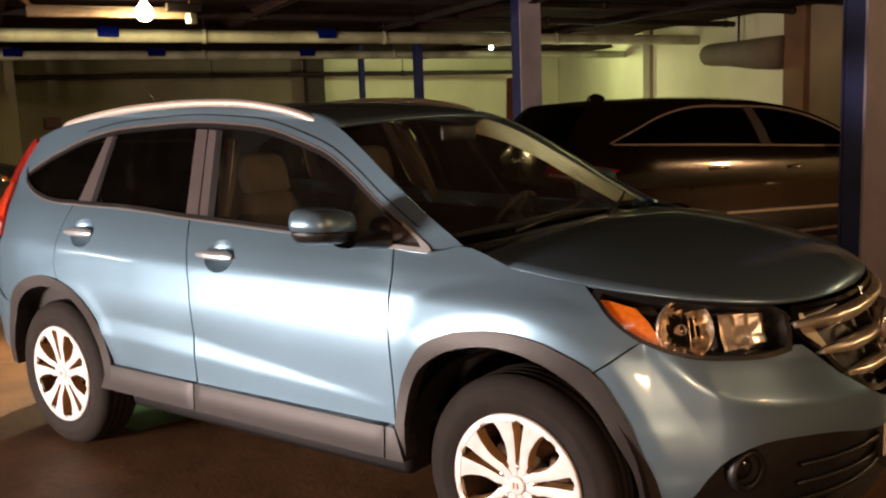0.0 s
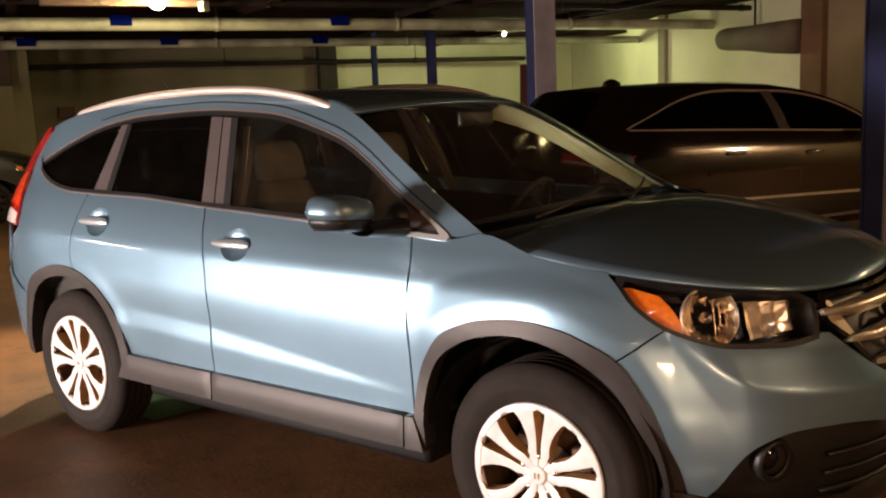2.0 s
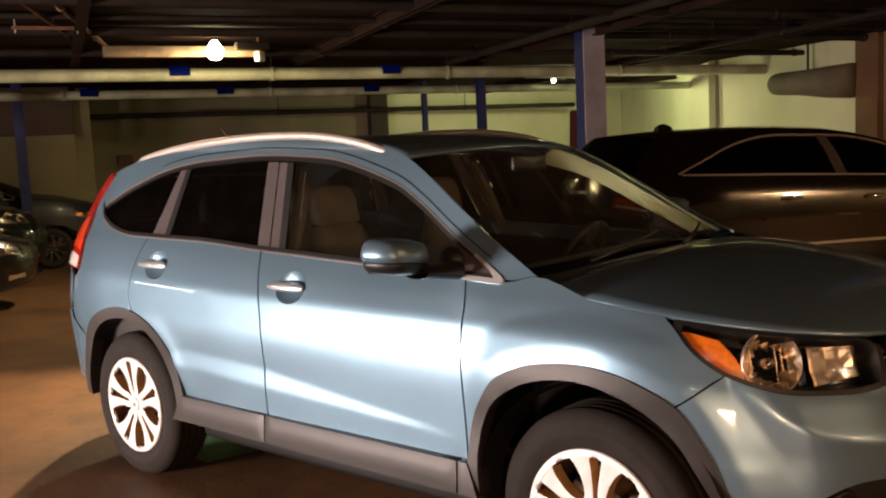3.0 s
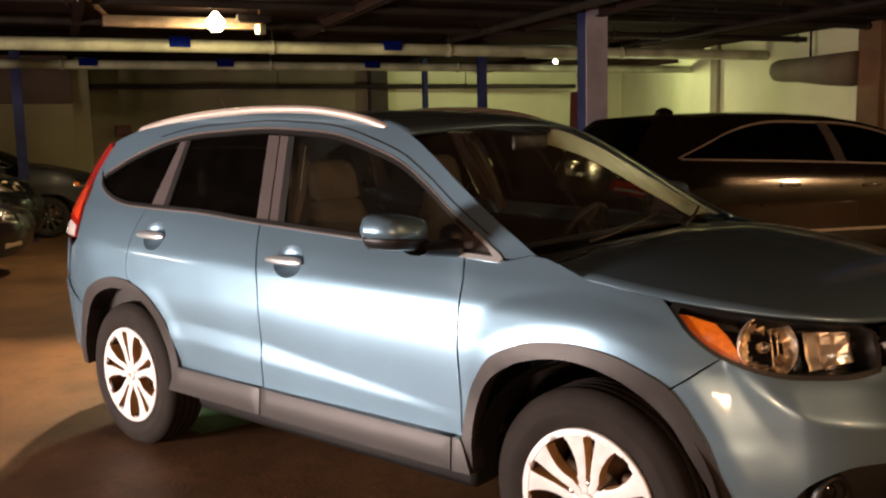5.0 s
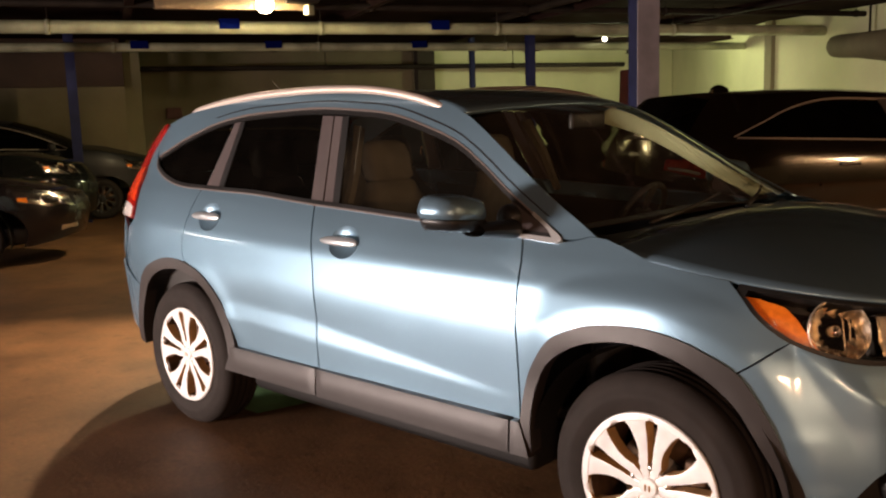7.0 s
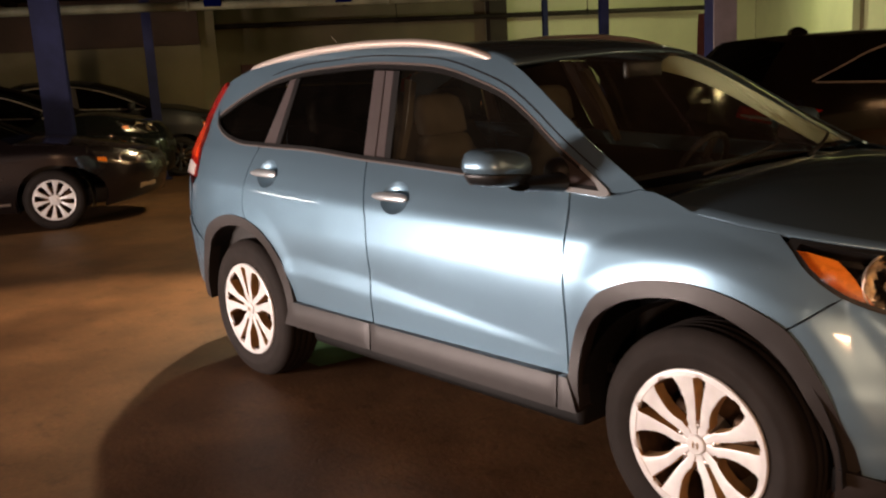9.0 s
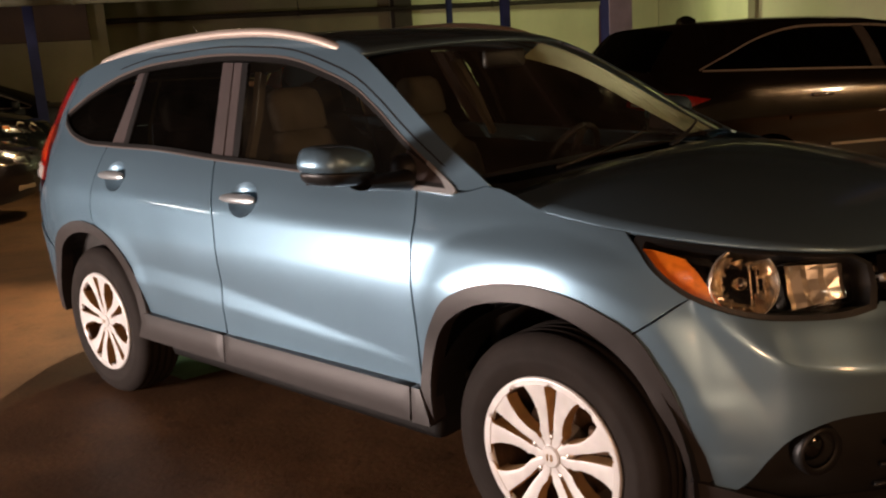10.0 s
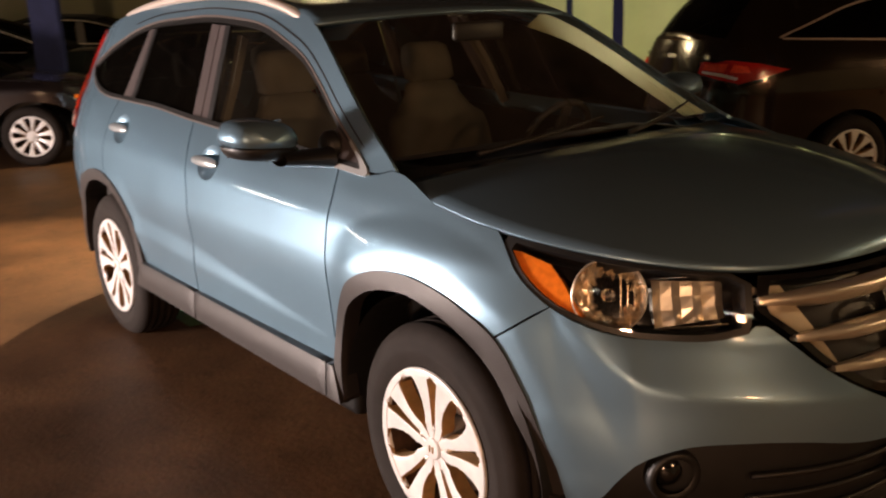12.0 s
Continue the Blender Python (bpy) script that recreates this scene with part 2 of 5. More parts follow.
class Shell:
    """The outer skin of a car: its right flank, wrapped round nose and tail, by a length u and a height z."""
    def __init__(self, width, nose, tail, belt, front_at, rear_at, lf, lr, front_pow=0.8, rear_pow=0.7):
        self.width, self.nose, self.tail, self.belt = width, nose, tail, belt
        self.fa, self.ra, self.lf, self.lr, self.fp, self.rp = front_at, rear_at, lf, lr, front_pow, rear_pow

    def half(self, x, z):
        lift = smooth_table(x, *self.belt)
        zz = np.where(z > 0.8, 0.8 + (z - 0.8) * (1.08 - 0.8) / (lift - 0.8), z)
        zz = np.where(z > lift, 1.08 + (z - lift), zz)
        return smooth_table(zz, *self.width)

    def at(self, u, z, out=0.0):
        u, z = np.broadcast_arrays(np.asarray(u, float), np.asarray(z, float))
        f = np.clip((u - self.fa) / self.lf, 0, 1) * np.pi / 2
        r = np.clip((self.ra - u) / self.lr, 0, 1) * np.pi / 2
        x0 = np.clip(u, self.ra, self.fa)
        w = self.half(x0, z)
        xf, xr = smooth_table(z, *self.nose), smooth_table(z, *self.tail)
        x = x0 + (xf - self.fa) * np.sin(f) - (self.ra - xr) * np.sin(r)
        y = -w * np.maximum(np.cos(f), 1e-4) ** self.fp * np.maximum(np.cos(r), 1e-4) ** self.rp
        p = np.stack([x, y, z + 0 * x], -1)
        if np.any(out):
            p = p + np.asarray(out)[..., None] * self.normal(u, z)
        return p

    def normal(self, u, z):
        e = 0.004
        a = self.at(u + e, z) - self.at(u - e, z)
        b = self.at(u, z + e) - self.at(u, z - e)
        n = np.cross(a, b)
        return n / np.maximum(np.linalg.norm(n, axis=-1, keepdims=True), 1e-9)


def mesh_of(name, verts, faces, mat, smooth=True):
    me = bpy.data.meshes.new(name)
    me.from_pydata([tuple(map(float, v)) for v in verts], [], [tuple(f) for f in faces])
    me.materials.append(mat)
    if smooth:
        me.polygons.foreach_set("use_smooth", [True] * len(me.polygons))
    me.update()
    return me


def part(name, data, material_, parent, label=""):
    """Link a mesh, or a bmesh, as one object under its thing or part."""
    if isinstance(data, bmesh.types.BMesh):
        me = bpy.data.meshes.new(name)
        data.to_mesh(me)
        data.free()
        me.materials.append(material_)
        data = me
    ob = new(name, data)
    ob.parent = parent
    if label:
        ob["label"] = label
    return ob


def thing(name, m, label, category, group=""):
    ob = new(name)
    ob.empty_display_size = 0.2
    ob.matrix_world = m
    return tagged(ob, label, category, group)


def box(size, at=(0, 0, 0), bevel=0.0, rot=None, segs=2):
    """Vertices and faces of a block with softened edges."""
    bm = bmesh.new()
    bmesh.ops.create_cube(bm, size=1.0)
    bmesh.ops.scale(bm, verts=bm.verts, vec=size)
    if bevel:
        bmesh.ops.bevel(bm, geom=bm.edges[:], offset=bevel, segments=segs, affect="EDGES", profile=0.5)
    bmesh.ops.transform(bm, matrix=Matrix.Translation(at) @ (rot or Matrix.Identity(4)), verts=bm.verts)
    bm.verts.index_update()
    vf = [tuple(v.co) for v in bm.verts], [tuple(v.index for v in f.verts) for f in bm.faces]
    bm.free()
    return vf


def joined(*pieces):
    verts, faces = [], []
    for v, f in pieces:
        n = len(verts)
        verts += [tuple(p) for p in v]
        faces += [tuple(i + n for i in t) for t in f]
    return verts, faces


def moved(vf, m):
    return [tuple(m @ Vector(p)) for p in vf[0]], vf[1]


def lathe(profile, n=48, axis="y", arc=1.0):
    """Vertices and faces of a profile of (radius, along) turned about an axis."""
    prof = np.array(profile, float)
    k = len(prof)
    verts, faces = [], []
    for i in range(n):
        a = 2 * math.pi * i / n
        for r, h in prof:
            verts.append({"y": (r * math.cos(a), h, r * math.sin(a)), "z": (r * math.cos(a), r * math.sin(a), h), "x": (h, r * math.cos(a), r * math.sin(a))}[axis])
        for j in range(k - 1):
            i2 = (i + 1) % n
            faces.append((i * k + j, i * k + j + 1, i2 * k + j + 1, i2 * k + j))
    return verts, faces


def tube(points, radius, n=10, closed=False):
    """A round bar swept along points; radius may vary point by point."""
    pts = [Vector(p) for p in points]
    rad = radius if hasattr(radius, "__len__") else [radius] * len(pts)
    verts, faces = [], []
    up = Vector((0, 0, 1))
    for i, p in enumerate(pts):
        d = (pts[min(i + 1, len(pts) - 1)] - pts[max(i - 1, 0)]).normalized()
        side = d.cross(up)
        side = side.normalized() if side.length > 1e-3 else Vector((1, 0, 0))
        top = side.cross(d).normalized()
        for k in range(n):
            a = 2 * math.pi * k / n
            verts.append(p + float(rad[i]) * (math.cos(a) * side + math.sin(a) * top))
    for i in range(len(pts) - 1):
        for k in range(n):
            faces.append((i * n + k, i * n + (k + 1) % n, (i + 1) * n + (k + 1) % n, (i + 1) * n + k))
    faces.append(tuple(range(n))[::-1])
    faces.append(tuple(range((len(pts) - 1) * n, len(pts) * n)))
    return verts, faces


def curve(points, step=0.03):
    """A smooth run of points through a few control points."""
    p = np.array(points, float)
    t = np.r_[0, np.cumsum(np.linalg.norm(np.diff(p, axis=0), axis=1))]
    s = np.linspace(0, t[-1], max(2, int(t[-1] / step) + 1))
    if len(p) == 2:
        return np.stack([np.interp(s, t, c) for c in p.T], 1)
    return np.stack([smooth_table(s, t, c) for c in p.T], 1)


def inside(q, poly):
    x, y = q[:, 0][:, None], q[:, 1][:, None]
    a, b = poly, np.roll(poly, -1, 0)
    cross = ((a[:, 1] > y) != (b[:, 1] > y)) & (x < (b[:, 0] - a[:, 0]) * (y - a[:, 1]) / (b[:, 1] - a[:, 1] + 1e-12) + a[:, 0])
    return cross.sum(1) % 2 == 1


def edge_gap(q, poly):
    a, b = poly, np.roll(poly, -1, 0)
    d = b - a
    w = q[:, None] - a[None]
    t = np.clip((w * d).sum(-1) / np.maximum((d * d).sum(-1), 1e-12), 0, 1)
    return np.linalg.norm(w - t[..., None] * d, axis=-1).min(1)


def flat_mesh(outline, step=0.04, holes=()):
    """Triangles that fill an outline, less its holes, with an even grid inside."""
    from_rings = [np.asarray(outline, float), *[np.asarray(h, float) for h in holes]]
    lo, hi = from_rings[0].min(0), from_rings[0].max(0)
    gx, gy = np.meshgrid(np.arange(lo[0], hi[0], step), np.arange(lo[1], hi[1], step * 0.87))
    gx = gx + (np.arange(gy.shape[0]) % 2)[:, None] * step / 2
    q = np.stack([gx.ravel(), gy.ravel()], 1)
    keep = inside(q, from_rings[0])
    for r in from_rings:
        keep &= edge_gap(q, r) > 0.35 * step
    for r in from_rings[1:]:
        keep &= ~inside(q, r)
    q = q[keep]
    verts, edges = [], []
    for r in from_rings:
        n0 = len(verts)
        verts += [Vector(v) for v in r]
        edges += [(n0 + i, n0 + (i + 1) % len(r)) for i in range(len(r))]
    verts += [Vector(v) for v in q]
    v, _, f, *_ = delaunay_2d_cdt(verts, edges, [], 0, 1e-6)
    v = np.array([tuple(p) for p in v])
    f = np.array([tuple(t) for t in f])
    mid = v[f].mean(1)
    good = inside(mid, from_rings[0])
    for r in from_rings[1:]:
        good &= ~inside(mid, r)
    return v, f[good]


def skin(shell, outline, step=0.04, holes=(), out=0.0, deep=0.014, mirror=False):
    """A panel of a car's skin with its turned-in edge, as vertices and faces."""
    v, f = flat_mesh(outline, step, holes)
    o = out(v[:, 0], v[:, 1]) if callable(out) else np.full(len(v), float(out))
    p = shell.at(v[:, 0], v[:, 1], o)
    n = shell.normal(v[:, 0], v[:, 1])
    a, b, c = v[f[:, 0]], v[f[:, 1]], v[f[:, 2]]
    turn = (b[:, 0] - a[:, 0]) * (c[:, 1] - a[:, 1]) - (b[:, 1] - a[:, 1]) * (c[:, 0] - a[:, 0])
    f = np.where(turn[:, None] > 0, f, f[:, ::-1])
    count = {}
    for t in f:
        for i in range(3):
            e = (t[i], t[(i + 1) % 3])
            count[e] = 1
    rim = [e for e in count if (e[1], e[0]) not in count]
    verts, faces = list(p), [tuple(t) for t in f]
    if deep:
        at, low = {}, {}
        for i in {i for e in rim for i in e}:
            at[i] = len(verts)
            verts.append(p[i])
            low[i] = len(verts)
            verts.append(p[i] - deep * n[i])
        faces += [(at[j], at[i], low[i], low[j]) for i, j in rim]
    verts = np.array(verts)
    if mirror:
        verts = verts * (1, -1, 1)
        faces = [t[::-1] for t in faces]
    return verts, faces


def sheet(rows, flip=False):
    """A surface through rows of equally many points."""
    r, c = len(rows), len(rows[0])
    verts = [p for row in rows for p in row]
    faces = []
    for i in range(r - 1):
        for j in range(c - 1):
            q = (i * c + j, i * c + j + 1, (i + 1) * c + j + 1, (i + 1) * c + j)
            faces.append(q[::-1] if flip else q)
    return verts, faces


def arched_rows(edge, bulge, crown, n=25, inset=0.0):
    """Rows across a car between a flank's edge points and their mirror, bowed along and up."""
    b = np.linspace(-1, 1, n)
    rows = []
    for (x, y, z), bu, cr in zip(edge, bulge, crown):
        h = abs(y) - inset
        rows.append([(x + bu * (1 - k * k), -h * -k, z + cr * (1 - k * k)) for k in b])
    return rows


def drawn(name, vf, mat, parent, label="", smooth=True):
    return part(name, mesh_of(name, vf[0], vf[1], mat, smooth), mat, parent, label)


def solid(ob, thick, offset=-1.0):
    m = ob.modifiers.new("solid", "SOLIDIFY")
    m.thickness, m.offset = thick, offset
    return ob


# ---- the pale blue sport utility vehicle ----
SUV = Shell(
    width=([0.18, 0.30, 0.40, 0.47, 0.54, 0.60, 0.66, 0.72, 0.77, 0.81, 0.85, 0.90, 0.935, 0.955, 0.985, 1.02, 1.08, 1.14, 1.25, 1.38, 1.48, 1.56, 1.62],
           [0.84, 0.866, 0.876, 0.880, 0.886, 0.8915, 0.8975, 0.9035, 0.907, 0.907, 0.902, 0.8955, 0.890, 0.884, 0.871, 0.855, 0.823, 0.789, 0.742, 0.685, 0.635, 0.585, 0.53]),
    nose=([0.18, 0.34, 0.5, 0.60, 0.66, 0.72, 0.80, 0.90, 0.98, 1.04, 1.6], [2.12, 2.20, 2.235, 2.24, 2.225, 2.205, 2.18, 2.13, 2.06, 1.98, 1.9]),
    tail=([0.18, 0.4, 0.62, 0.9, 1.1, 1.25, 1.4, 1.52, 1.62], [-2.20, -2.29, -2.31, -2.30, -2.28, -2.22, -2.12, -2.0, -1.90]),
    belt=([-2.3, -1.8, -1.2, -0.5, 0.2, 0.9, 1.4, 1.9], [1.20, 1.17, 1.135, 1.105, 1.08, 1.06, 1.04, 1.03]),
    front_at=1.30, rear_at=-1.50, lf=1.25, lr=1.15, rear_pow=0.42)
FC, RC = 2.55, -2.65   # the middle of nose and tail along the skin
GAP = 0.004

DLO_TOP = [(0.937, 1.080), (0.815, 1.146), (0.675, 1.224), (0.517, 1.320), (0.379, 1.391), (0.184, 1.454), (-0.011, 1.502),
           (-0.304, 1.532), (-0.512, 1.542), (-0.784, 1.536), (-1.067, 1.519), (-1.267, 1.484), (-1.494, 1.411), (-1.65, 1.355), (-1.715, 1.333), (-1.738, 1.318)]
DLO_BOTTOM = [(0.937, 1.073), (0.809, 1.078), (0.488, 1.097), (0.262, 1.105), (-0.114, 1.123), (-0.366, 1.135), (-0.757, 1.160),
              (-1.19, 1.172), (-1.41, 1.183), (-1.54, 1.208), (-1.655, 1.246), (-1.715, 1.276), (-1.738, 1.308)]
ROOF_EDGE = [(1.10, 1.080), (1.026, 1.120), (0.88, 1.198), (0.678, 1.321), (0.53, 1.413), (0.39, 1.490), (0.25, 1.541), (0.05, 1.579),
             (-0.25, 1.601), (-0.6, 1.607), (-1.0, 1.597), (-1.4, 1.562), (-1.75, 1.507), (-2.0, 1.465), (-2.3, 1.49), (RC, 1.50)]
HOOD_EDGE = [(0.95, 1.078), (1.04, 1.062), (1.26, 1.043), (1.54, 1.008), (1.74, 0.982), (1.93, 0.958), (2.13, 0.936), (2.35, 0.925), (FC, 0.92)]
ARCH_F = [(0.826, 0.40), (0.832, 0.46), (0.845, 0.55), (0.868, 0.63), (0.91, 0.70), (0.968, 0.768), (1.075, 0.82), (1.20, 0.845), (1.33, 0.847), (1.46, 0.814),
          (1.56, 0.757), (1.617, 0.65), (1.66, 0.54), (1.70, 0.45), (1.715, 0.40)]
ARCH_F_IN = [(0.875, 0.345), (0.88, 0.51), (0.905, 0.60), (0.945, 0.672), (1.058, 0.757), (1.19, 0.795), (1.33, 0.796), (1.444, 0.755), (1.541, 0.671),
             (1.592, 0.573), (1.64, 0.475), (1.66, 0.40), (1.665, 0.345)]
ARCH_R = [(-0.844, 0.4), (-0.851, 0.467), (-0.874, 0.54), (-0.913, 0.62), (-0.969, 0.694), (-1.044, 0.759), (-1.129, 0.801), (-1.229, 0.826), (-1.389, 0.834), (-1.509, 0.807), (-1.609, 0.754), (-1.689, 0.664), (-1.734, 0.55), (-1.754, 0.45), (-1.759, 0.36)]
ARCH_R_IN = [(-0.909, 0.345), (-0.912, 0.457), (-0.939, 0.53), (-0.978, 0.588), (-1.029, 0.664), (-1.091, 0.722), (-1.179, 0.764), (-1.279, 0.782), (-1.409, 0.776), (-1.519, 0.739), (-1.609, 0.669), (-1.664, 0.575), (-1.689, 0.47), (-1.699, 0.345)]
SEAM_F = [(0.790, 1.071), (0.812, 1.0), (0.820, 0.85), (0.820, 0.60), (0.813, 0.446)]
SEAM_M = [(-0.335, 1.128), (-0.300, 1.03), (-0.268, 0.94), (-0.246, 0.80), (-0.247, 0.60), (-0.252, 0.446)]


def run(points, lo=None, hi=None, back=False, step=0.03):
    """A stretch of a control line between two lengths u, forwards or backwards."""
    c = curve(points, step)
    if lo is not None:
        c = c[(c[:, 0] >= lo) & (c[:, 0] <= hi)]
    return c[::-1] if back else c


def outline(*runs):
    """One closed outline from runs, with points that nearly coincide dropped."""
    pts = np.concatenate([np.asarray(r, float).reshape(-1, 2) for r in runs])
    keep = [pts[0]]
    for p in pts[1:]:
        if np.linalg.norm(p - keep[-1]) > 0.006:
            keep.append(p)
    if np.linalg.norm(keep[0] - keep[-1]) < 0.006:
        keep.pop()
    return np.array(keep)


def dish(cu, cz, r=0.064, n=28):
    """The round outline of a recess behind a door handle."""
    a = np.linspace(0, 2 * math.pi, n, endpoint=False)
    return np.stack([cu + 1.35 * r * np.cos(a), cz + r * np.sin(a)], 1)


def arch_flare(arch, size=0.022, reach=0.05, crisp=False):
    """The skin swells out towards the rim of a wheel arch."""
    line = curve(arch, 0.006)

    def swell(u, z):
        q = np.stack([np.asarray(u, float), np.asarray(z, float)], -1).reshape(-1, 2)
        d = np.sqrt(((q[:, None] - line[None]) ** 2).sum(-1)).min(1)
        fade = np.clip((q[:, 1] - 0.47) / 0.12, 0, 1)
        if crisp:   # a raised band with a clear edge, ahead of the door seam
            ahead = np.clip((q[:, 0] - 0.80) / 0.20, 0, 1)
            return size * np.clip(1 - (d - reach) / 0.10, 0, 1) * fade * ahead * ahead * (3 - 2 * ahead)
        return size * np.exp(-((d / reach) ** 2)) * fade
    return swell


def corner(u, z):
    """The squared-off flank ahead of the front wheel."""
    u, z = np.asarray(u, float), np.asarray(z, float)
    ease = lambda v, a, b: (lambda t: t * t * (3 - 2 * t))(np.clip((v - a) / (b - a), 0, 1))
    return 0.034 * ease(u, 1.30, 1.76) * (1 - ease(u, 1.66, 2.20)) * (1 - ease(z, 0.52, 0.92))


RIM_F, FLARE_R = arch_flare(ARCH_F, 0.017, 0.05, True), arch_flare(ARCH_R, 0.007, 0.06)
FLARE_F = lambda u, z: RIM_F(u, z) + corner(u, z)


def spear(u, z):
    """A rising crease low on the doors: a band tilted to the light that tapers out towards the front wheel."""
    u, z = np.asarray(u, float), np.asarray(z, float)
    line = 0.566 - 0.042 * (u + 0.0)
    tall = 0.075 * np.clip((0.80 - u) / 1.05, 0, 1) * np.clip((u + 1.15) / 0.35, 0, 1)
    return 0.17 * np.where(z < line, tall, np.clip(tall - (z - line), 0, None))


def skirt(u, z):
    """The plastic cladding and the bumper stand proud of the painted skin low down."""
    k = np.clip((0.64 - np.asarray(z, float)) / 0.22, 0, 1)
    return 0.034 * k * k * (3 - 2 * k)


DOOR_F = lambda u, z: RIM_F(u, z) + spear(u, z)
DOOR_R = lambda u, z: FLARE_R(u, z) + spear(u, z)


LEDGE = ([1.66, 1.70, 1.77, 1.83, 1.90, 2.0, 2.15, 2.55], [0.86, 0.83, 0.775, 0.722, 0.682, 0.664, 0.650, 0.625])


def ledge(u, z):
    """A shelf under the headlamp: recessed above a crease, proud below it."""
    d = np.interp(u, *LEDGE) - np.asarray(z, float)
    k = np.clip((np.asarray(u, float) - 1.70) / 0.16, 0, 1)
    return k * np.where(d > 0, 0.030 * np.clip(1 - d / 0.30, 0, 1), 0.030 - 0.042 * np.clip(-d / 0.13, 0, 1))


def both(name, shell, line, mat, parent, label="", **more):
    """A panel on either flank. Returns the right one and the left one."""
    made = []
    for mirror in (False, True):
        made.append(drawn(name, skin(shell, line, mirror=mirror, **more), mat, parent, label))
    return made


def wheel_part(parent, place, side, turn, alloy, seed_turn=0.0, radius=0.36, rim=0.234, spokes=10, paired=True, width=0.22):
    """One wheel: tyre with grooves, rim barrel, spokes, hub cap, nuts and brake. side -1: the right of the car."""
    hub = new("wheel")
    hub.parent = parent
    hub.empty_display_size = 0.1
    hub.matrix_local = pose(*place, 0, 0, turn) @ Matrix.Diagonal((1, -side, 1, 1))
    w = width / 2
    k = radius / 0.36
    prof = [(rim - 0.012, -w + 0.030), (rim + 0.004, -w + 0.010), (rim + 0.022, -w + 0.001), (rim + 0.045 * k, -w - 0.004), (rim + 0.062 * k, -w - 0.006), (rim + 0.066 * k, -w - 0.003),
            (rim + 0.085 * k, -w - 0.001), (radius - 0.022, -w + 0.010), (radius - 0.010, -w + 0.022), (radius - 0.004, -w + 0.034)]
    for g in (-0.055, -0.018, 0.018, 0.055):
        prof += [(radius, g - 0.006), (radius - 0.008, g - 0.004), (radius - 0.008, g + 0.004), (radius, g + 0.006)]
    prof += [(radius - 0.006, w - 0.03), (radius - 0.03, w - 0.006), (rim + 0.02, w)]
    drawn("tyre", lathe(prof, 72), RUBBER, hub)
    barrel = [(rim + 0.004, -w + 0.006), (rim + 0.002, -w - 0.001), (rim - 0.004, -w - 0.002), (rim - 0.014, -w + 0.001), (rim - 0.019, -w + 0.006), (rim - 0.021, -w + 0.02)]
    rimob = drawn("rim", lathe(barrel, 72), alloy, hub)
    drawn("rim_barrel", lathe([(rim - 0.021, -w + 0.012), (rim - 0.03, -w + 0.10), (rim - 0.022, w)], 48), RUSTY, rimob, "brake dust stained inner barrel")
    face = -w + 0.0015
    n = spokes
    for i in range(n):
        if paired:
            base = 2 * math.pi * (i // 2) / (n / 2) + math.radians(seed_turn)
            sign = 1 if i % 2 else -1
            rows_in = ((0.030, 0.010, 18, 18), (0.052, 0.010, 18.0, 17.0), (0.066, 0.009, 17.8, 12.6), (0.080, 0.008, 17.2, 12.4), (0.092, 0.007, 14.6, 10.2), (0.11, 0.006, 12.8, 8.6), (0.14, 0.004, 12.4, 8.0), (0.175, 0.002, 13.6, 8.6), (0.198, 0.0, 14.7, 9.4), (rim - 0.021, -0.001, 15.6, 10.6), (rim - 0.018, -0.003, 17.2, 15.6), (rim - 0.004, -0.003, 18.0, 18.0))
        else:
            base, sign = 2 * math.pi * i / n + math.radians(seed_turn), 0
            rows_in = ((0.050, 0.020, 0, 15), (0.085, 0.012, 0, 9), (0.14, 0.004, 0, 8), (0.19, 0.001, 0, 9.5), (rim - 0.012, 0.003, 0, 11))
        rows_ = []
        for r, dep, mid, hw in rows_in:
            a = base + sign * math.radians(mid)
            row = []
            for s, dy in ((-1, 0.046), (-0.975, 0.006), (-0.93, 0.0008), (-0.5, 0.0), (0.5, 0.0), (0.93, 0.0008), (0.975, 0.006), (1, 0.046)):
                b = a + s * math.radians(hw)
                row.append((r * math.cos(b), face + dep + dy, r * math.sin(b)))
            rows_.append(row)
        spoke = drawn("spoke", sheet(rows_), alloy, rimob, smooth=False)
        spoke.data.materials.append(DUSTY)   # the sawn flanks keep their brake dust
        spoke.data.polygons.foreach_set("material_index", [1 if k % 7 in (0, 1, 5, 6) else 0 for k in range(len(spoke.data.polygons))])
    drawn("hub_cap", lathe([(0.0, face + 0.002), (0.027, face + 0.0025), (0.031, face + 0.005), (0.032, face + 0.012), (0.060, face + 0.014), (0.066, 0.05)], 40), alloy, rimob, smooth=False)
    if paired:
        for r, size in ((-0.007, (0.005, 0.003, 0.020)), (0.007, (0.005, 0.003, 0.020))):
            drawn("hub_emblem", box(size, (r, face + 0.0005, 0), 0.001), DUSTY, rimob, smooth=False)
    nut = mesh_of("wheel_nut", *lathe([(0.0, -0.003), (0.007, -0.003), (0.009, -0.001), (0.0095, 0.0015), (0.015, 0.002), (0.016, 0.02)], 8), SATIN)
    for i in range(5):
        a = 2 * math.pi * (i if paired else i + 0.5) / 5 + math.radians(seed_turn)
        part("wheel_nut", nut, SATIN, rimob).location = (0.061 * math.cos(a), face + 0.012, 0.061 * math.sin(a))
    drawn("brake_disc", lathe([(0.07, 0.0), (0.155, 0.0), (0.155, 0.02), (0.07, 0.02)], 48), RUSTY, hub, "rusty brake disc")
    drawn("brake_caliper", box((0.08, 0.07, 0.13), (0.125, -0.01, 0.03), 0.015), RUSTY, hub)
    return hub


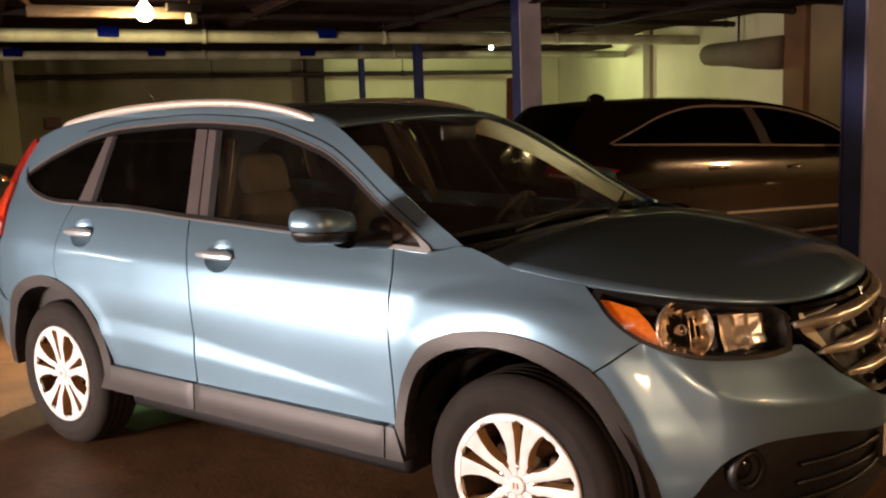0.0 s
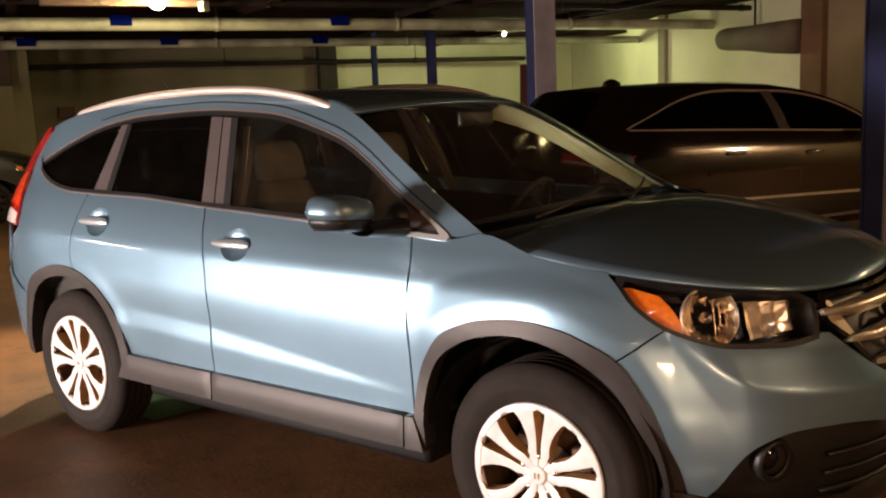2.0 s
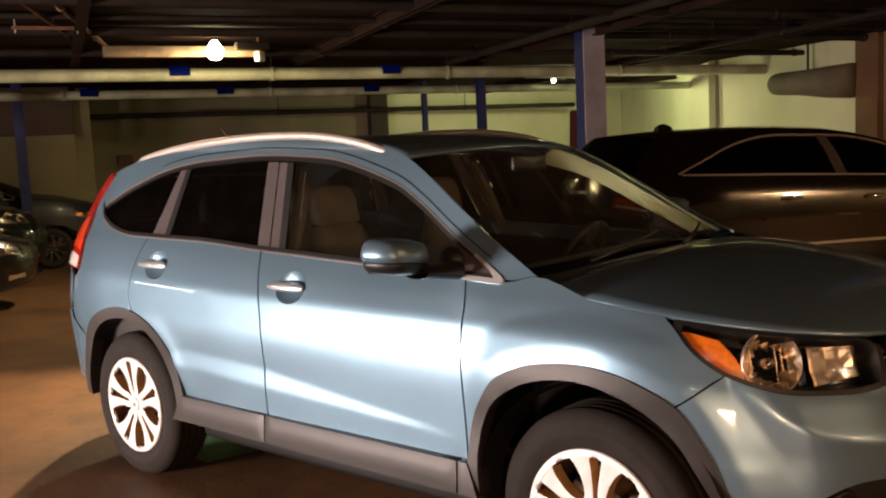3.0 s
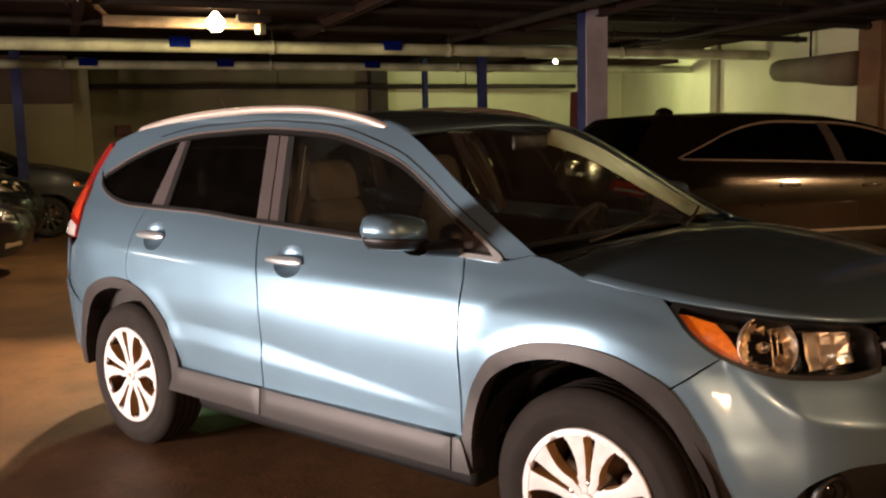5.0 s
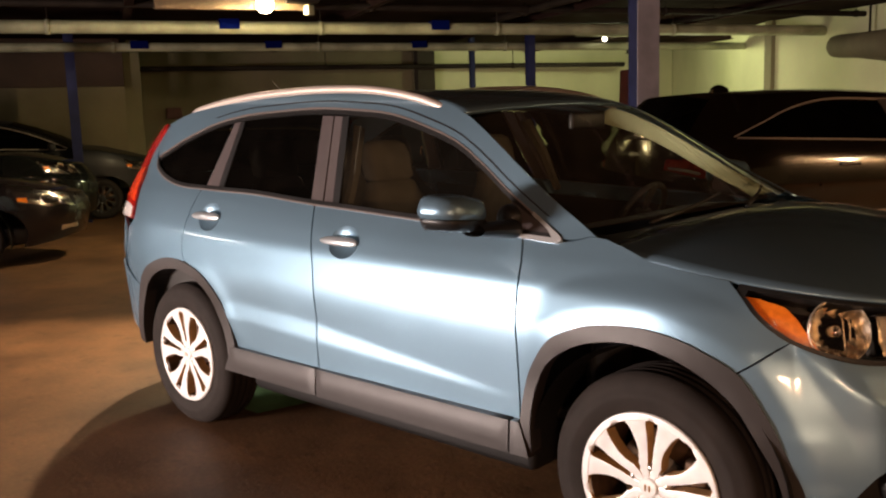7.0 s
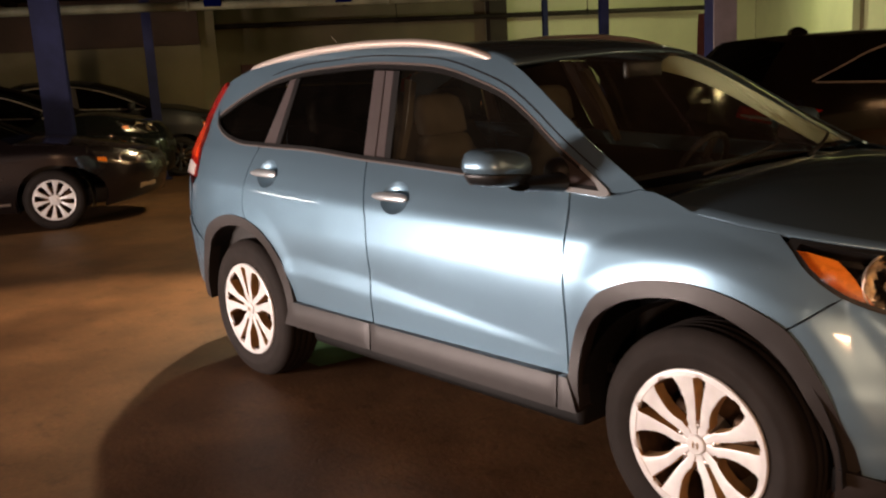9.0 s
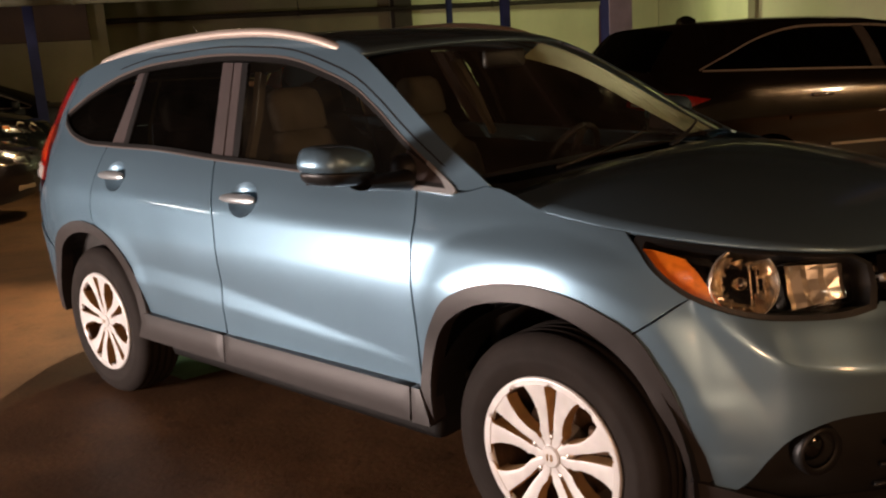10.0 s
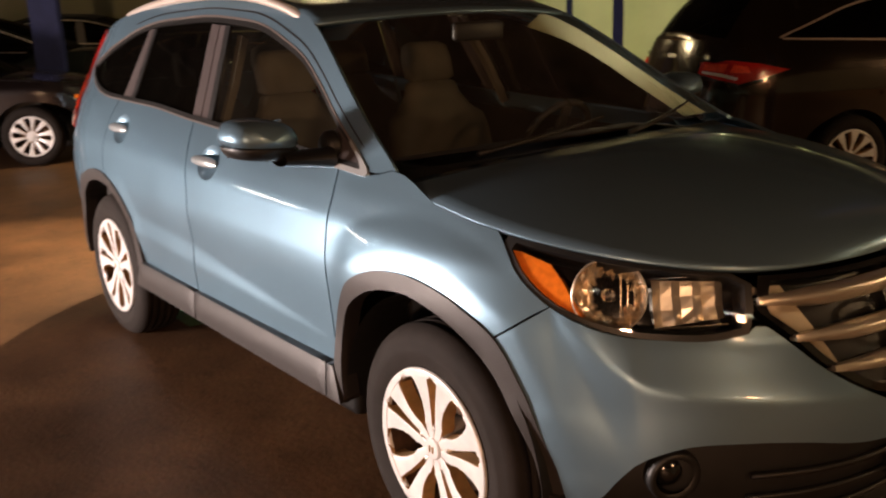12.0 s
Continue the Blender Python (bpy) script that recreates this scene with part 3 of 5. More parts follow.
def wheel_well(parent, x, r=0.43):
    for side in (-1, 1):
        verts, faces = [], []
        n = 24
        for i in range(n + 1):
            a = math.pi * i / n
            for y in (0.885, 0.50):
                verts.append((x + r * math.cos(a), side * y, 0.345 + r * math.sin(a)))
        faces = [(2 * i, 2 * i + 2, 2 * i + 3, 2 * i + 1) for i in range(n)]
        k = len(verts)
        verts += [(x - r, side * 0.5, 0.2), (x + r, side * 0.5, 0.2)]
        faces.append((k, *range(2 * n + 1, 0, -2), k + 1))
        drawn("wheel_liner", (verts, faces), BLACK_PLASTIC, parent, "black wheel arch liner", smooth=False)


def fluted(rr, n=40):
    """A reflector bowl pressed into facets that each lean a little differently."""
    rng = random.Random(5)
    prof = [(rr, 0.0), (rr * 0.95, 0.006), (rr * 0.84, 0.024), (rr * 0.66, 0.042), (rr * 0.42, 0.056), (0.02, 0.064)]
    verts, faces = [], []
    for i in range(n):
        a = 2 * math.pi * i / n
        for j, (r, h) in enumerate(prof):
            hh = h + (rng.uniform(-0.013, 0.013) if 0 < j < 5 else 0)
            verts.append((r * math.cos(a), hh, r * math.sin(a)))
    k = len(prof)
    for i in range(n):
        for j in range(k - 1):
            i2 = (i + 1) % n
            faces.append((i * k + j, i * k + j + 1, i2 * k + j + 1, i2 * k + j))
    faces.append(tuple(i * k + k - 1 for i in range(n)))
    return verts, faces


def faceted_block(wide, tall, n=7):
    """An oblong reflector of upright facets, each leaning its own way, deeper in the middle."""
    rng = random.Random(8)
    cols = []
    for i in range(n + 1):
        a = i / n
        d = 0.012 + 0.008 * math.sin(math.pi * a) + (0.010 if i % 2 else -0.010) * rng.uniform(0.5, 1.2)
        cols.append([(wide * (a - 0.5), d + rng.uniform(-0.003, 0.003) + 0.006 * math.sin(math.pi * b), tall * (b - 0.5) * (1 - 0.25 * a)) for b in (0, 0.12, 0.35, 0.65, 0.88, 1)])
    return sheet(cols)


def seat(parent, x, y, m=BEIGE, rest=True):
    s = new("seat")
    s.parent = parent
    s.matrix_local = pose(x, y, 0.70)
    drawn("seat_cushion", box((0.52, 0.52, 0.17), (0.05, 0, 0), 0.06, segs=4), m, s)
    def padded(name, sections):
        """A cushion lofted through (height, half width, half depth) up the leaning back."""
        rows = []
        for h, hw, hd in sections:
            cx = -0.20 - 0.25 * h
            rows.append([(cx + hd * math.copysign(abs(math.cos(a)) ** 0.55, math.cos(a)), hw * math.copysign(abs(math.sin(a)) ** 0.55, math.sin(a)), h) for a in np.linspace(0, 2 * math.pi, 29)])
        return drawn(name, sheet(rows), m, s)
    padded("backrest", [(-0.02, 0.20, 0.04), (0.0, 0.235, 0.08), (0.12, 0.28, 0.095), (0.28, 0.28, 0.09), (0.345, 0.265, 0.08), (0.385, 0.20, 0.07), (0.45, 0.145, 0.062), (0.50, 0.13, 0.055), (0.52, 0.09, 0.03), (0.522, 0.0, 0.0)])
    if rest:
        padded("headrest", [(0.508, 0.0, 0.0), (0.51, 0.10, 0.03), (0.525, 0.13, 0.05), (0.62, 0.128, 0.058), (0.67, 0.115, 0.05), (0.69, 0.08, 0.03), (0.692, 0.0, 0.0)])
        for b in (-0.06, 0.06):
            drawn("headrest_post", tube([(-0.325, b, 0.48), (-0.335, b, 0.54)], 0.006, 6), CHROME, s)
    return s


def build_suv(m):
    car = thing("sport_utility_vehicle", m, "pale blue metallic sport utility vehicle parked on a stained concrete floor", "car")
    S = SUV
    # flank panels
    hoodline = run(HOOD_EDGE, 1.26, 1.55)
    lamp_out = curve([(1.552, 1.002), (1.58, 0.965), (1.612, 0.915), (1.65, 0.875), (1.69, 0.846)])
    bump_seam = [(1.69, 0.846), (1.62, 0.80), (1.556, 0.757)]
    fender = outline(run(SEAM_F, back=True) + (GAP, 0), [(0.94, 1.069), (1.0, 1.078), (1.055, 1.094), (1.11, 1.090), (1.17, 1.074), (1.235, 1.052)], hoodline + (0, -GAP), lamp_out, curve(bump_seam) + (-GAP, 0),
                     [p for p in run(ARCH_F, back=True) if p[1] > 0.446 and p[0] < 1.555])
    both("front_fender", S, fender, PAINT_BLUE, car, step=0.016, out=FLARE_F)
    seam_f = run(SEAM_F)
    front_door = outline([p for p in run(DLO_BOTTOM, -0.33, 0.785)], run(SEAM_M) + (GAP, 0), [(p[0] - GAP, p[1]) for p in seam_f[::-1]])
    doors = both("front_door", S, front_door, PAINT_BLUE, car, step=0.016, out=DOOR_F, holes=[dish(-0.085, 1.000)])
    rear_edge = curve([(-1.205, 1.166), (-1.235, 1.08), (-1.256, 0.97), (-1.256, 0.88), (-1.225, 0.832)])
    rear_door = outline([p for p in run(DLO_BOTTOM, -1.20, -0.34)], rear_edge, [p for p in run(ARCH_R, back=False) if p[1] > 0.446 and p[0] > -1.21][::-1],
                        run(SEAM_M, back=True) + (-GAP, 0))
    rdoors = both("rear_door", S, rear_door, PAINT_BLUE, car, step=0.018, out=DOOR_R, holes=[dish(-1.065, 1.050)])
    lamp_in = curve([(-1.785, 1.0), (-1.79, 1.06), (-1.845, 1.2), (-1.875, 1.33), (-1.85, 1.41), (-1.82, 1.47)])
    quarter = outline(rear_edge + (-GAP, 0), [p for p in run(ARCH_R) if p[0] < -1.215 and p[1] > 0.64], [(-1.80, 0.70), (-1.88, 0.74), (-1.90, 0.85), (-1.86, 0.95)], lamp_in[:-2],
                      [(-1.775, 1.322)], [p for p in run(DLO_BOTTOM, -1.76, -1.205, back=False)][::-1])
    both("rear_quarter_panel", S, quarter, PAINT_BLUE, car, step=0.024, out=FLARE_R)
    roof_side = outline(run(DLO_TOP), lamp_in[-4:] + (0.004, 0), run(ROOF_EDGE, -1.80, 1.075, back=True), [(1.052, 1.096), (1.0, 1.083)])
    both("roof_side", S, roof_side, PAINT_BLUE, car, step=0.03)
    tail_lamp = outline(lamp_in, run(ROOF_EDGE, -1.93, -1.83), curve([(-1.96, 1.45), (-2.04, 1.36), (-2.10, 1.25), (-2.11, 1.1), (-2.07, 1.0)]))
    both("tail_lamp", S, tail_lamp, RED_LENS, car, "red tail lamp with a clear lower lens", step=0.03, out=0.012, deep=0.03)
    inner = outline([(-1.812, 1.09), (-1.835, 1.17), (-1.86, 1.26), (-1.93, 1.26), (-2.05, 1.22), (-2.06, 1.10)])
    both("tail_lamp_inner", S, inner, AMBER_RED, car, "orange red brake lens", step=0.03, out=0.017, deep=0.02)
    reverse = outline([(-1.80, 1.005), (-1.80, 1.06), (-1.95, 1.08), (-2.06, 1.07), (-2.05, 1.005)])
    both("reversing_lens", S, reverse, WHITE_LENS, car, "pale lens", step=0.03, out=0.016)
    gate = outline([(-1.93, 0.78), (-1.90, 0.95), (-2.08, 0.99), (-2.12, 1.1), (-2.115, 1.2), (RC, 1.2), (RC, 0.78)])
    both("tailgate", S, gate, PAINT_BLUE, car, step=0.05)
    rear_glass = outline([(-2.11, 1.21), (-2.09, 1.3), (-2.02, 1.41), (-2.3, 1.44), (RC, 1.45), (RC, 1.21)])
    both("rear_window", S, rear_glass, GLASS_DARK, car, step=0.05, out=-0.006)
    spoiler = outline([(-1.97, 1.462), (-2.02, 1.42), (-2.3, 1.45), (RC, 1.46), (RC, 1.495), (-2.3, 1.488)])
    both("spoiler", S, spoiler, PAINT_BLUE, car, step=0.05, out=0.01)
    rear_bumper = outline([p for p in run(ARCH_R) if p[0] < -1.68 and p[1] < 0.70][::-1], [(-1.80, 0.69), (-1.88, 0.73), (-1.93, 0.77), (RC, 0.77), (RC, 0.36)])
    both("rear_bumper", S, rear_bumper, PAINT_BLUE, car, step=0.05, out=0.006)

    # hood, windscreen and roof
    e = run(HOOD_EDGE, 1.04, FC, step=0.04)
    e3 = S.at(e[:, 0], e[:, 1])
    far = (e[:, 0] - 1.04) / (FC - 1.04)
    bulge = smooth_table(far, [0, 0.2, 0.5, 1], [0.17, 0.13, 0.06, 0.0])
    crown = smooth_table(far, [0, 0.15, 0.4, 0.65, 0.85, 1], [0.065, 0.088, 0.100, 0.082, 0.040, 0.0])
    solid(drawn("hood", sheet(arched_rows(e3, bulge, crown, 33), True), PAINT_BLUE, car), 0.012)
    w = run(ROOF_EDGE, 0.385, 1.06, step=0.04)
    w3 = S.at(w[:, 0], w[:, 1])
    t = np.linspace(1, 0, len(w3)) if w[0, 0] > w[-1, 0] else np.linspace(0, 1, len(w3))
    drawn("windscreen", sheet(arched_rows(w3, 0.09 + 0.08 * t, 0.045 - 0.025 * t, 25, 0.012)), GLASS_SCREEN, car, "clear curved windscreen").visible_shadow = False
    r = run(ROOF_EDGE, RC, 0.385, step=0.05)
    r3 = S.at(r[:, 0], r[:, 1])
    k = np.clip((r[:, 0] + 2.0) / 2.39, 0, 1)
    solid(drawn("roof", sheet(arched_rows(r3, 0.09 * k**3, 0.010 + 0.020 * k**8, 25, 0.0)), PAINT_BLUE, car), 0.015)
    cowl_l = S.at(np.array([1.0, 1.09]), np.array([1.085, 1.06]))
    c3 = np.array([cowl_l[0] + (0.02, 0.05, 0.0), cowl_l[1] + (0.03, 0.03, -0.012)])
    drawn("cowl", sheet(arched_rows(c3, [0.16, 0.19], [0.02, 0.045], 25)), BLACK_PLASTIC, car, "black plastic cowl below the windscreen")
    for y0, y1 in ((-0.52, 0.08), (0.10, 0.66)):
        pts = [(1.16 - 0.10 * ((y0 + (y1 - y0) * s) / 0.7) ** 2 - 0.10 * s, y0 + (y1 - y0) * s, 1.115 + 0.05 * s) for s in np.linspace(0, 1, 10)]
        drawn("wiper", tube(pts, [0.010 - 0.006 * s for s in np.linspace(0, 1, 10)], 6), BLACK_PLASTIC, car)
    for side in (-1, 1):
        xs = np.linspace(0.27, -1.58, 40)
        top = smooth_table(-xs, [-0.28, -0.134, 0.085, 0.427, 0.759, 1.132, 1.45, 1.58], [1.518, 1.567, 1.610, 1.634, 1.633, 1.615, 1.580, 1.558])
        pts = [(x, side * (0.60 - 0.02 * ((x + 0.6) / 1.2) ** 2), z - 0.012) for x, z in zip(xs, top)]
        drawn("roof_rail", tube(pts, [0.008 if i in (0, 39) else 0.018 for i in range(40)], 12), RAIL, car, "satin silver roof rail")
    drawn("aerial", tube([(-1.62, 0.1, 1.575), (-1.80, 0.1, 1.73)], [0.006, 0.002], 6), BLACK_PLASTIC, car)

    # windows and their trim
    gl_front = outline(run(DLO_TOP, -0.30, 0.70) + (0, -0.018), [(-0.225, 1.145)], [p for p in run(DLO_BOTTOM, -0.21, 0.66)][::-1] + np.array((0, 0.014)))
    for ob in both("front_window", S, gl_front, GLASS_CLEAR, car, "clear front window", step=0.03, out=-0.012, deep=0):
        ob.visible_shadow = False
    gl_rear = outline(run(DLO_TOP, -1.05, -0.47) + (0, -0.018), [(-1.06, 1.185)], [p for p in run(DLO_BOTTOM, -1.05, -0.38)][::-1] + np.array((0, 0.014)))
    both("rear_side_window", S, gl_rear, GLASS_DARK, car, "dark privacy glass", step=0.035, out=-0.012, deep=0)
    gl_q = outline(run(DLO_TOP, -1.77, -1.11) + (0, -0.016), [p for p in run(DLO_BOTTOM, -1.77, -1.19)][::-1] + np.array((0, 0.012)))
    both("quarter_window", S, gl_q, GLASS_DARK, car, "dark privacy glass", step=0.035, out=-0.010, deep=0)
    for tr_ in ([(-0.334, 1.505), (-0.234, 1.14), (-0.288, 1.143), (-0.386, 1.508)], [(-0.394, 1.508), (-0.298, 1.143), (-0.375, 1.147), (-0.468, 1.512)]):
        both("door_pillar_trim", S, outline(tr_), PILLAR, car, "mauve grey pillar trim", step=0.06, out=-0.004)
    both("door_frame_edge", S, outline([(-0.295, 1.505), (-0.195, 1.14), (-0.236, 1.14), (-0.336, 1.505)]), BLACK_PLASTIC, car, "black edge of the front door frame", step=0.06, out=-0.005)
    pillar_c = outline([(-1.062, 1.495), (-1.085, 1.182), (-1.185, 1.182), (-1.108, 1.49)])
    both("door_frame_edge", S, outline([(-1.030, 1.495), (-1.045, 1.182), (-1.087, 1.182), (-1.064, 1.495)]), BLACK_PLASTIC, car, "black edge of the rear door frame", step=0.06, out=-0.005)
    both("door_pillar_trim", S, pillar_c, PILLAR, car, "mauve grey pillar trim", step=0.06, out=-0.004)
    sail = outline([(0.93, 1.085), (0.70, 1.19), (0.655, 1.095), (0.80, 1.085)])
    both("mirror_sail", S, sail, PILLAR, car, "grey triangle at the mirror foot", step=0.05, out=-0.002)
    frame_top = outline(run(DLO_TOP), (run(DLO_TOP, -1.76, 0.88) + (0, -0.020))[::-1])
    both("window_frame", S, frame_top, BLACK_PLASTIC, car, "black window surround", step=0.03, out=-0.004)
    both("chrome_strip", S, outline(run(DLO_TOP) + (0, -0.002), (run(DLO_TOP) + (0, 0.004))[::-1]), STRIP, car, "thin chrome strip", step=0.03, out=0.003, deep=0.01)
    both("chrome_strip", S, outline(run(DLO_BOTTOM) + (0, -0.002), (run(DLO_BOTTOM) + (0, 0.0045))[::-1]), STRIP, car, "thin chrome strip", step=0.03, out=0.005, deep=0.01)
    both("window_seal", S, outline(run(DLO_BOTTOM) + (0, 0.005), (run(DLO_BOTTOM) + (0, 0.020))[::-1]), BLACK_PLASTIC, car, "black seal along the window sill", step=0.03, out=0.003, deep=0.01)

    seam_line = run(DLO_TOP, -1.30, 0.90)
    both("door_frame_seam", S, outline(seam_line + (0, 0.034), (seam_line + (0, 0.0285))[::-1]), BLACK_PLASTIC, car, "dark gap round the door frames", step=0.03, out=0.0015, deep=0.006)
    tip = outline([(p[0], p[1] + 0.008) for p in run(DLO_TOP, 0.80, 0.95)[::-1]], [(0.952, 1.074), (0.935, 1.064), (0.66, 1.079), (0.66, 1.092), (0.908, 1.0805)], [(p[0] - 0.002, p[1] - 0.004) for p in run(DLO_TOP, 0.80, 0.905)])
    both("chrome_corner", S, tip, HANDLE, car, "bright chrome window corner", step=0.02, out=0.007, deep=0.01)

    # lower cladding
    for a, b in ((-0.90, -0.256), (-0.248, 0.786), (0.794, 0.875)):
        both("sill_cladding", S, outline([(a if a > -0.8 else -0.87, 0.459), *[(u, 0.459) for u in np.arange(a + 0.06, b - 0.05, 0.06)], (b if b < 0.8 else 0.832, 0.459), (b, 0.348), *[(u, 0.346) for u in np.arange(a + 0.06, b - 0.05, 0.06)[::-1]], (a if a > -0.8 else -0.925, 0.346)]),
             CLADDING, car, "grey plastic sill cladding", step=0.035, out=lambda u, z: 0.014 + skirt(u, z) - 0.012 * np.clip((z - 0.42) / 0.04, 0, 1), deep=0.05)
    for arch, arch_in, flare in ((ARCH_F, ARCH_F_IN, FLARE_F), (ARCH_R, ARCH_R_IN, FLARE_R)):
        both("arch_cladding", S, outline(run(arch, step=0.018), run(arch_in, back=True, step=0.018)), CLADDING, car, "grey plastic wheel arch trim", step=0.022, out=lambda u, z, fl=flare: 0.007 + fl(u, z) + 0.7 * skirt(u, z), deep=0.06)

    # nose
    lamp_low = curve([(1.69, 0.846), (1.735, 0.826), (1.83, 0.798), (1.95, 0.788), (2.06, 0.788), (2.13, 0.80)])
    grille_low = curve([(2.16, 0.845), (2.21, 0.80), (2.30, 0.70), (2.43, 0.615), (FC, 0.60)])
    fog_top = curve([(1.765, 0.378), (1.79, 0.405), (1.822, 0.46), (1.862, 0.512), (1.936, 0.551), (2.08, 0.564), (2.19, 0.557), (2.35, 0.53), (FC, 0.52)])
    bumper = outline(curve(bump_seam)[::-1] + (GAP, -0.001), lamp_low[1:], [(2.15, 0.815)], grille_low[1:] + (-0.006, -0.012), fog_top[::-1], [(1.72, 0.385)], [p for p in run(ARCH_F, back=True) if p[0] > 1.562])
    both("front_bumper", S, bumper, PAINT_BLUE, car, step=0.014, out=lambda u, z: FLARE_F(u, z) + ledge(u, z) + skirt(u, z))
    valance = outline(fog_top, [(FC, 0.24), (2.2, 0.235), (1.9, 0.25), (1.66, 0.30), (1.655, 0.372)])
    both("front_valance", S, valance, BLACK_PLASTIC, car, "black lower grille and valance", step=0.05, out=lambda u, z: corner(u, z) + skirt(u, z) - 0.035)
    lip = outline([(1.668, 0.395), (1.70, 0.392), (1.765, 0.376), (1.9, 0.335), (2.2, 0.315), (FC, 0.31), (FC, 0.25), (2.2, 0.25), (1.9, 0.27), (1.668, 0.30)])
    both("bumper_lip", S, lip, CLADDING, car, "grey plastic lip", step=0.04, out=lambda u, z: 0.010 + corner(u, z) + skirt(u, z), deep=0.03)
    for z in (0.34, 0.40, 0.46):
        pts = [tuple(p) for p in S.at(np.linspace(2.1, FC, 12), np.full(12, z), 0.008)]
        pts += [(x, -y, zz) for x, y, zz in pts[-2::-1]]
        drawn("lower_grille_bar", tube(pts, 0.008, 6), BLACK_PLASTIC, car)
    lamp_top = [p for p in run(HOOD_EDGE, 1.56, 2.15)]
    lamp_line = outline(lamp_top + np.array((0, -0.006)), [(2.165, 0.905), (2.15, 0.85)], lamp_low[::-1], lamp_out[::-1][:-1])
    for side in (-1, 1):
        mir = side > 0
        head = new("headlamp")
        head.parent = car
        head["label"] = "headlamp with amber corner and two chrome bowls"
        drawn("lamp_housing", skin(S, lamp_line, 0.03, out=-0.075, deep=0, mirror=mir), GLOSS_BLACK, head)
        ring = [(p - lamp_line.mean(0)) * (0.93, 0.86) + lamp_line.mean(0) + (0.004, 0.0) for p in lamp_line]
        drawn("lamp_surround", skin(S, lamp_line, 0.03, holes=[np.array(ring)], out=-0.004, deep=0.07, mirror=mir), BLACK_PLASTIC, head)
        drawn("lamp_cover", skin(S, lamp_line, 0.04, out=0.0, deep=0, mirror=mir), GLASS_LAMP, head).visible_shadow = False
        amber = outline([(1.582, 0.968), (1.62, 0.966), (1.70, 0.945), (1.725, 0.91), (1.748, 0.86), (1.770, 0.822), (1.72, 0.838), (1.66, 0.878), (1.612, 0.925)])
        drawn("turn_signal", skin(S, amber, 0.02, out=-0.014, deep=0.03, mirror=mir), AMBER, head, "amber turn signal")
        for cu, cz, rr, ball in ((1.832, 0.884, 0.088, True), (2.020, 0.876, 0.070, False)):
            c = Vector(S.at(cu, cz, -0.030).tolist())
            n = (Vector(S.normal(cu, cz).tolist()) * 0.85 + Vector((1, 0, 0)) * 0.22).normalized()
            mm = Matrix.Translation(c) @ n.to_track_quat("-Y", "Z").to_matrix().to_4x4()
            if mir:
                mm = Matrix.Diagonal((1, -1, 1, 1)) @ mm
            if ball:
                drawn("reflector_bowl", moved(fluted(rr, 26), mm), BOWL, head, "chrome reflector bowl", smooth=False)
                for dx in (-0.062, -0.046, 0.030, 0.046, 0.062):
                    drawn("reflector_flute", moved(box((0.0035, 0.010, rr * 1.7 * math.sqrt(1 - (dx / rr) ** 2)), (dx, 0.030 + 0.02 * (1 - abs(dx) / rr), 0), 0.0012), mm), BOWL, head)
                drawn("bulb_shield", moved(lathe([(0.0, 0.012), (0.010, 0.013), (0.016, 0.020), (0.018, 0.05)], 20), mm), CHROME, head, "chrome bulb shield")
                drawn("bowl_ring", moved(lathe([(rr - 0.001, -0.001), (rr + 0.0015, -0.001), (rr + 0.002, 0.004), (rr - 0.001, 0.004)], 32), mm), GRILLE, head)
            else:
                drawn("reflector_bowl", moved(faceted_block(0.175, 0.112), mm), GRILLE, head, "oblong chrome reflector", smooth=False)
                for dz in (0.059, -0.057):
                    drawn("reflector_frame", moved(box((0.178, 0.03, 0.004), (0, 0.022, dz), 0.0015), mm), GLOSS_BLACK, head, smooth=False)
    # grille
    gr_top = [p for p in run(HOOD_EDGE, 2.17, FC)]
    gr = outline(gr_top + np.array((0, -0.012)), grille_low[::-1], [(2.155, 0.86)])
    both("grille_back", S, gr, BLACK_PLASTIC, car, "black grille mesh", step=0.05, out=-0.06, deep=0)
    both("grille_frame", S, gr, GLOSS_BLACK, car, "dark grille frame", step=0.03, holes=[(gr - gr.mean(0)) * (0.93, 0.90) + gr.mean(0) + (0.012, 0)], out=0.0, deep=0.05)
    for z0, z1, u0, th in ((0.868, 0.862, 2.16, 0.022), (0.782, 0.770, 2.225, 0.021), (0.700, 0.682, 2.30, 0.019)):
        bar = outline([(u, z0 + (z1 - z0) * (u - u0) / (FC - u0) + th * min(1, 0.35 + (u - u0) * 4)) for u in np.linspace(u0, FC, 12)],
                      [(u, z0 + (z1 - z0) * (u - u0) / (FC - u0) - th * min(1, 0.35 + (u - u0) * 4)) for u in np.linspace(FC, u0, 12)])
        both("grille_bar", S, bar, GRILLE, car, "chrome grille bar", step=0.012, out=lambda u, z, a=z0, b=z1, s=u0, t=th: 0.016 - 0.020 * ((z - a - (b - a) * (u - s) / (FC - s)) / t) ** 2, deep=0.03)
    wing = outline([(2.155, 0.90), (2.24, 0.90), (2.30, 0.80), (2.36, 0.69), (2.30, 0.715), (2.22, 0.80)])
    both("grille_wing", S, wing, DULL, car, "dull chrome side plate of the grille", step=0.02, out=lambda u, z: -0.012 - 0.03 * np.clip((np.asarray(u, float) - 2.20) / 0.14, 0, 1))
    bx = float(S.at(FC, 0.79)[0])
    badge = []
    badge.append(box((0.014, 0.085, 0.075), (bx + 0.028, 0, 0.785), 0.006))
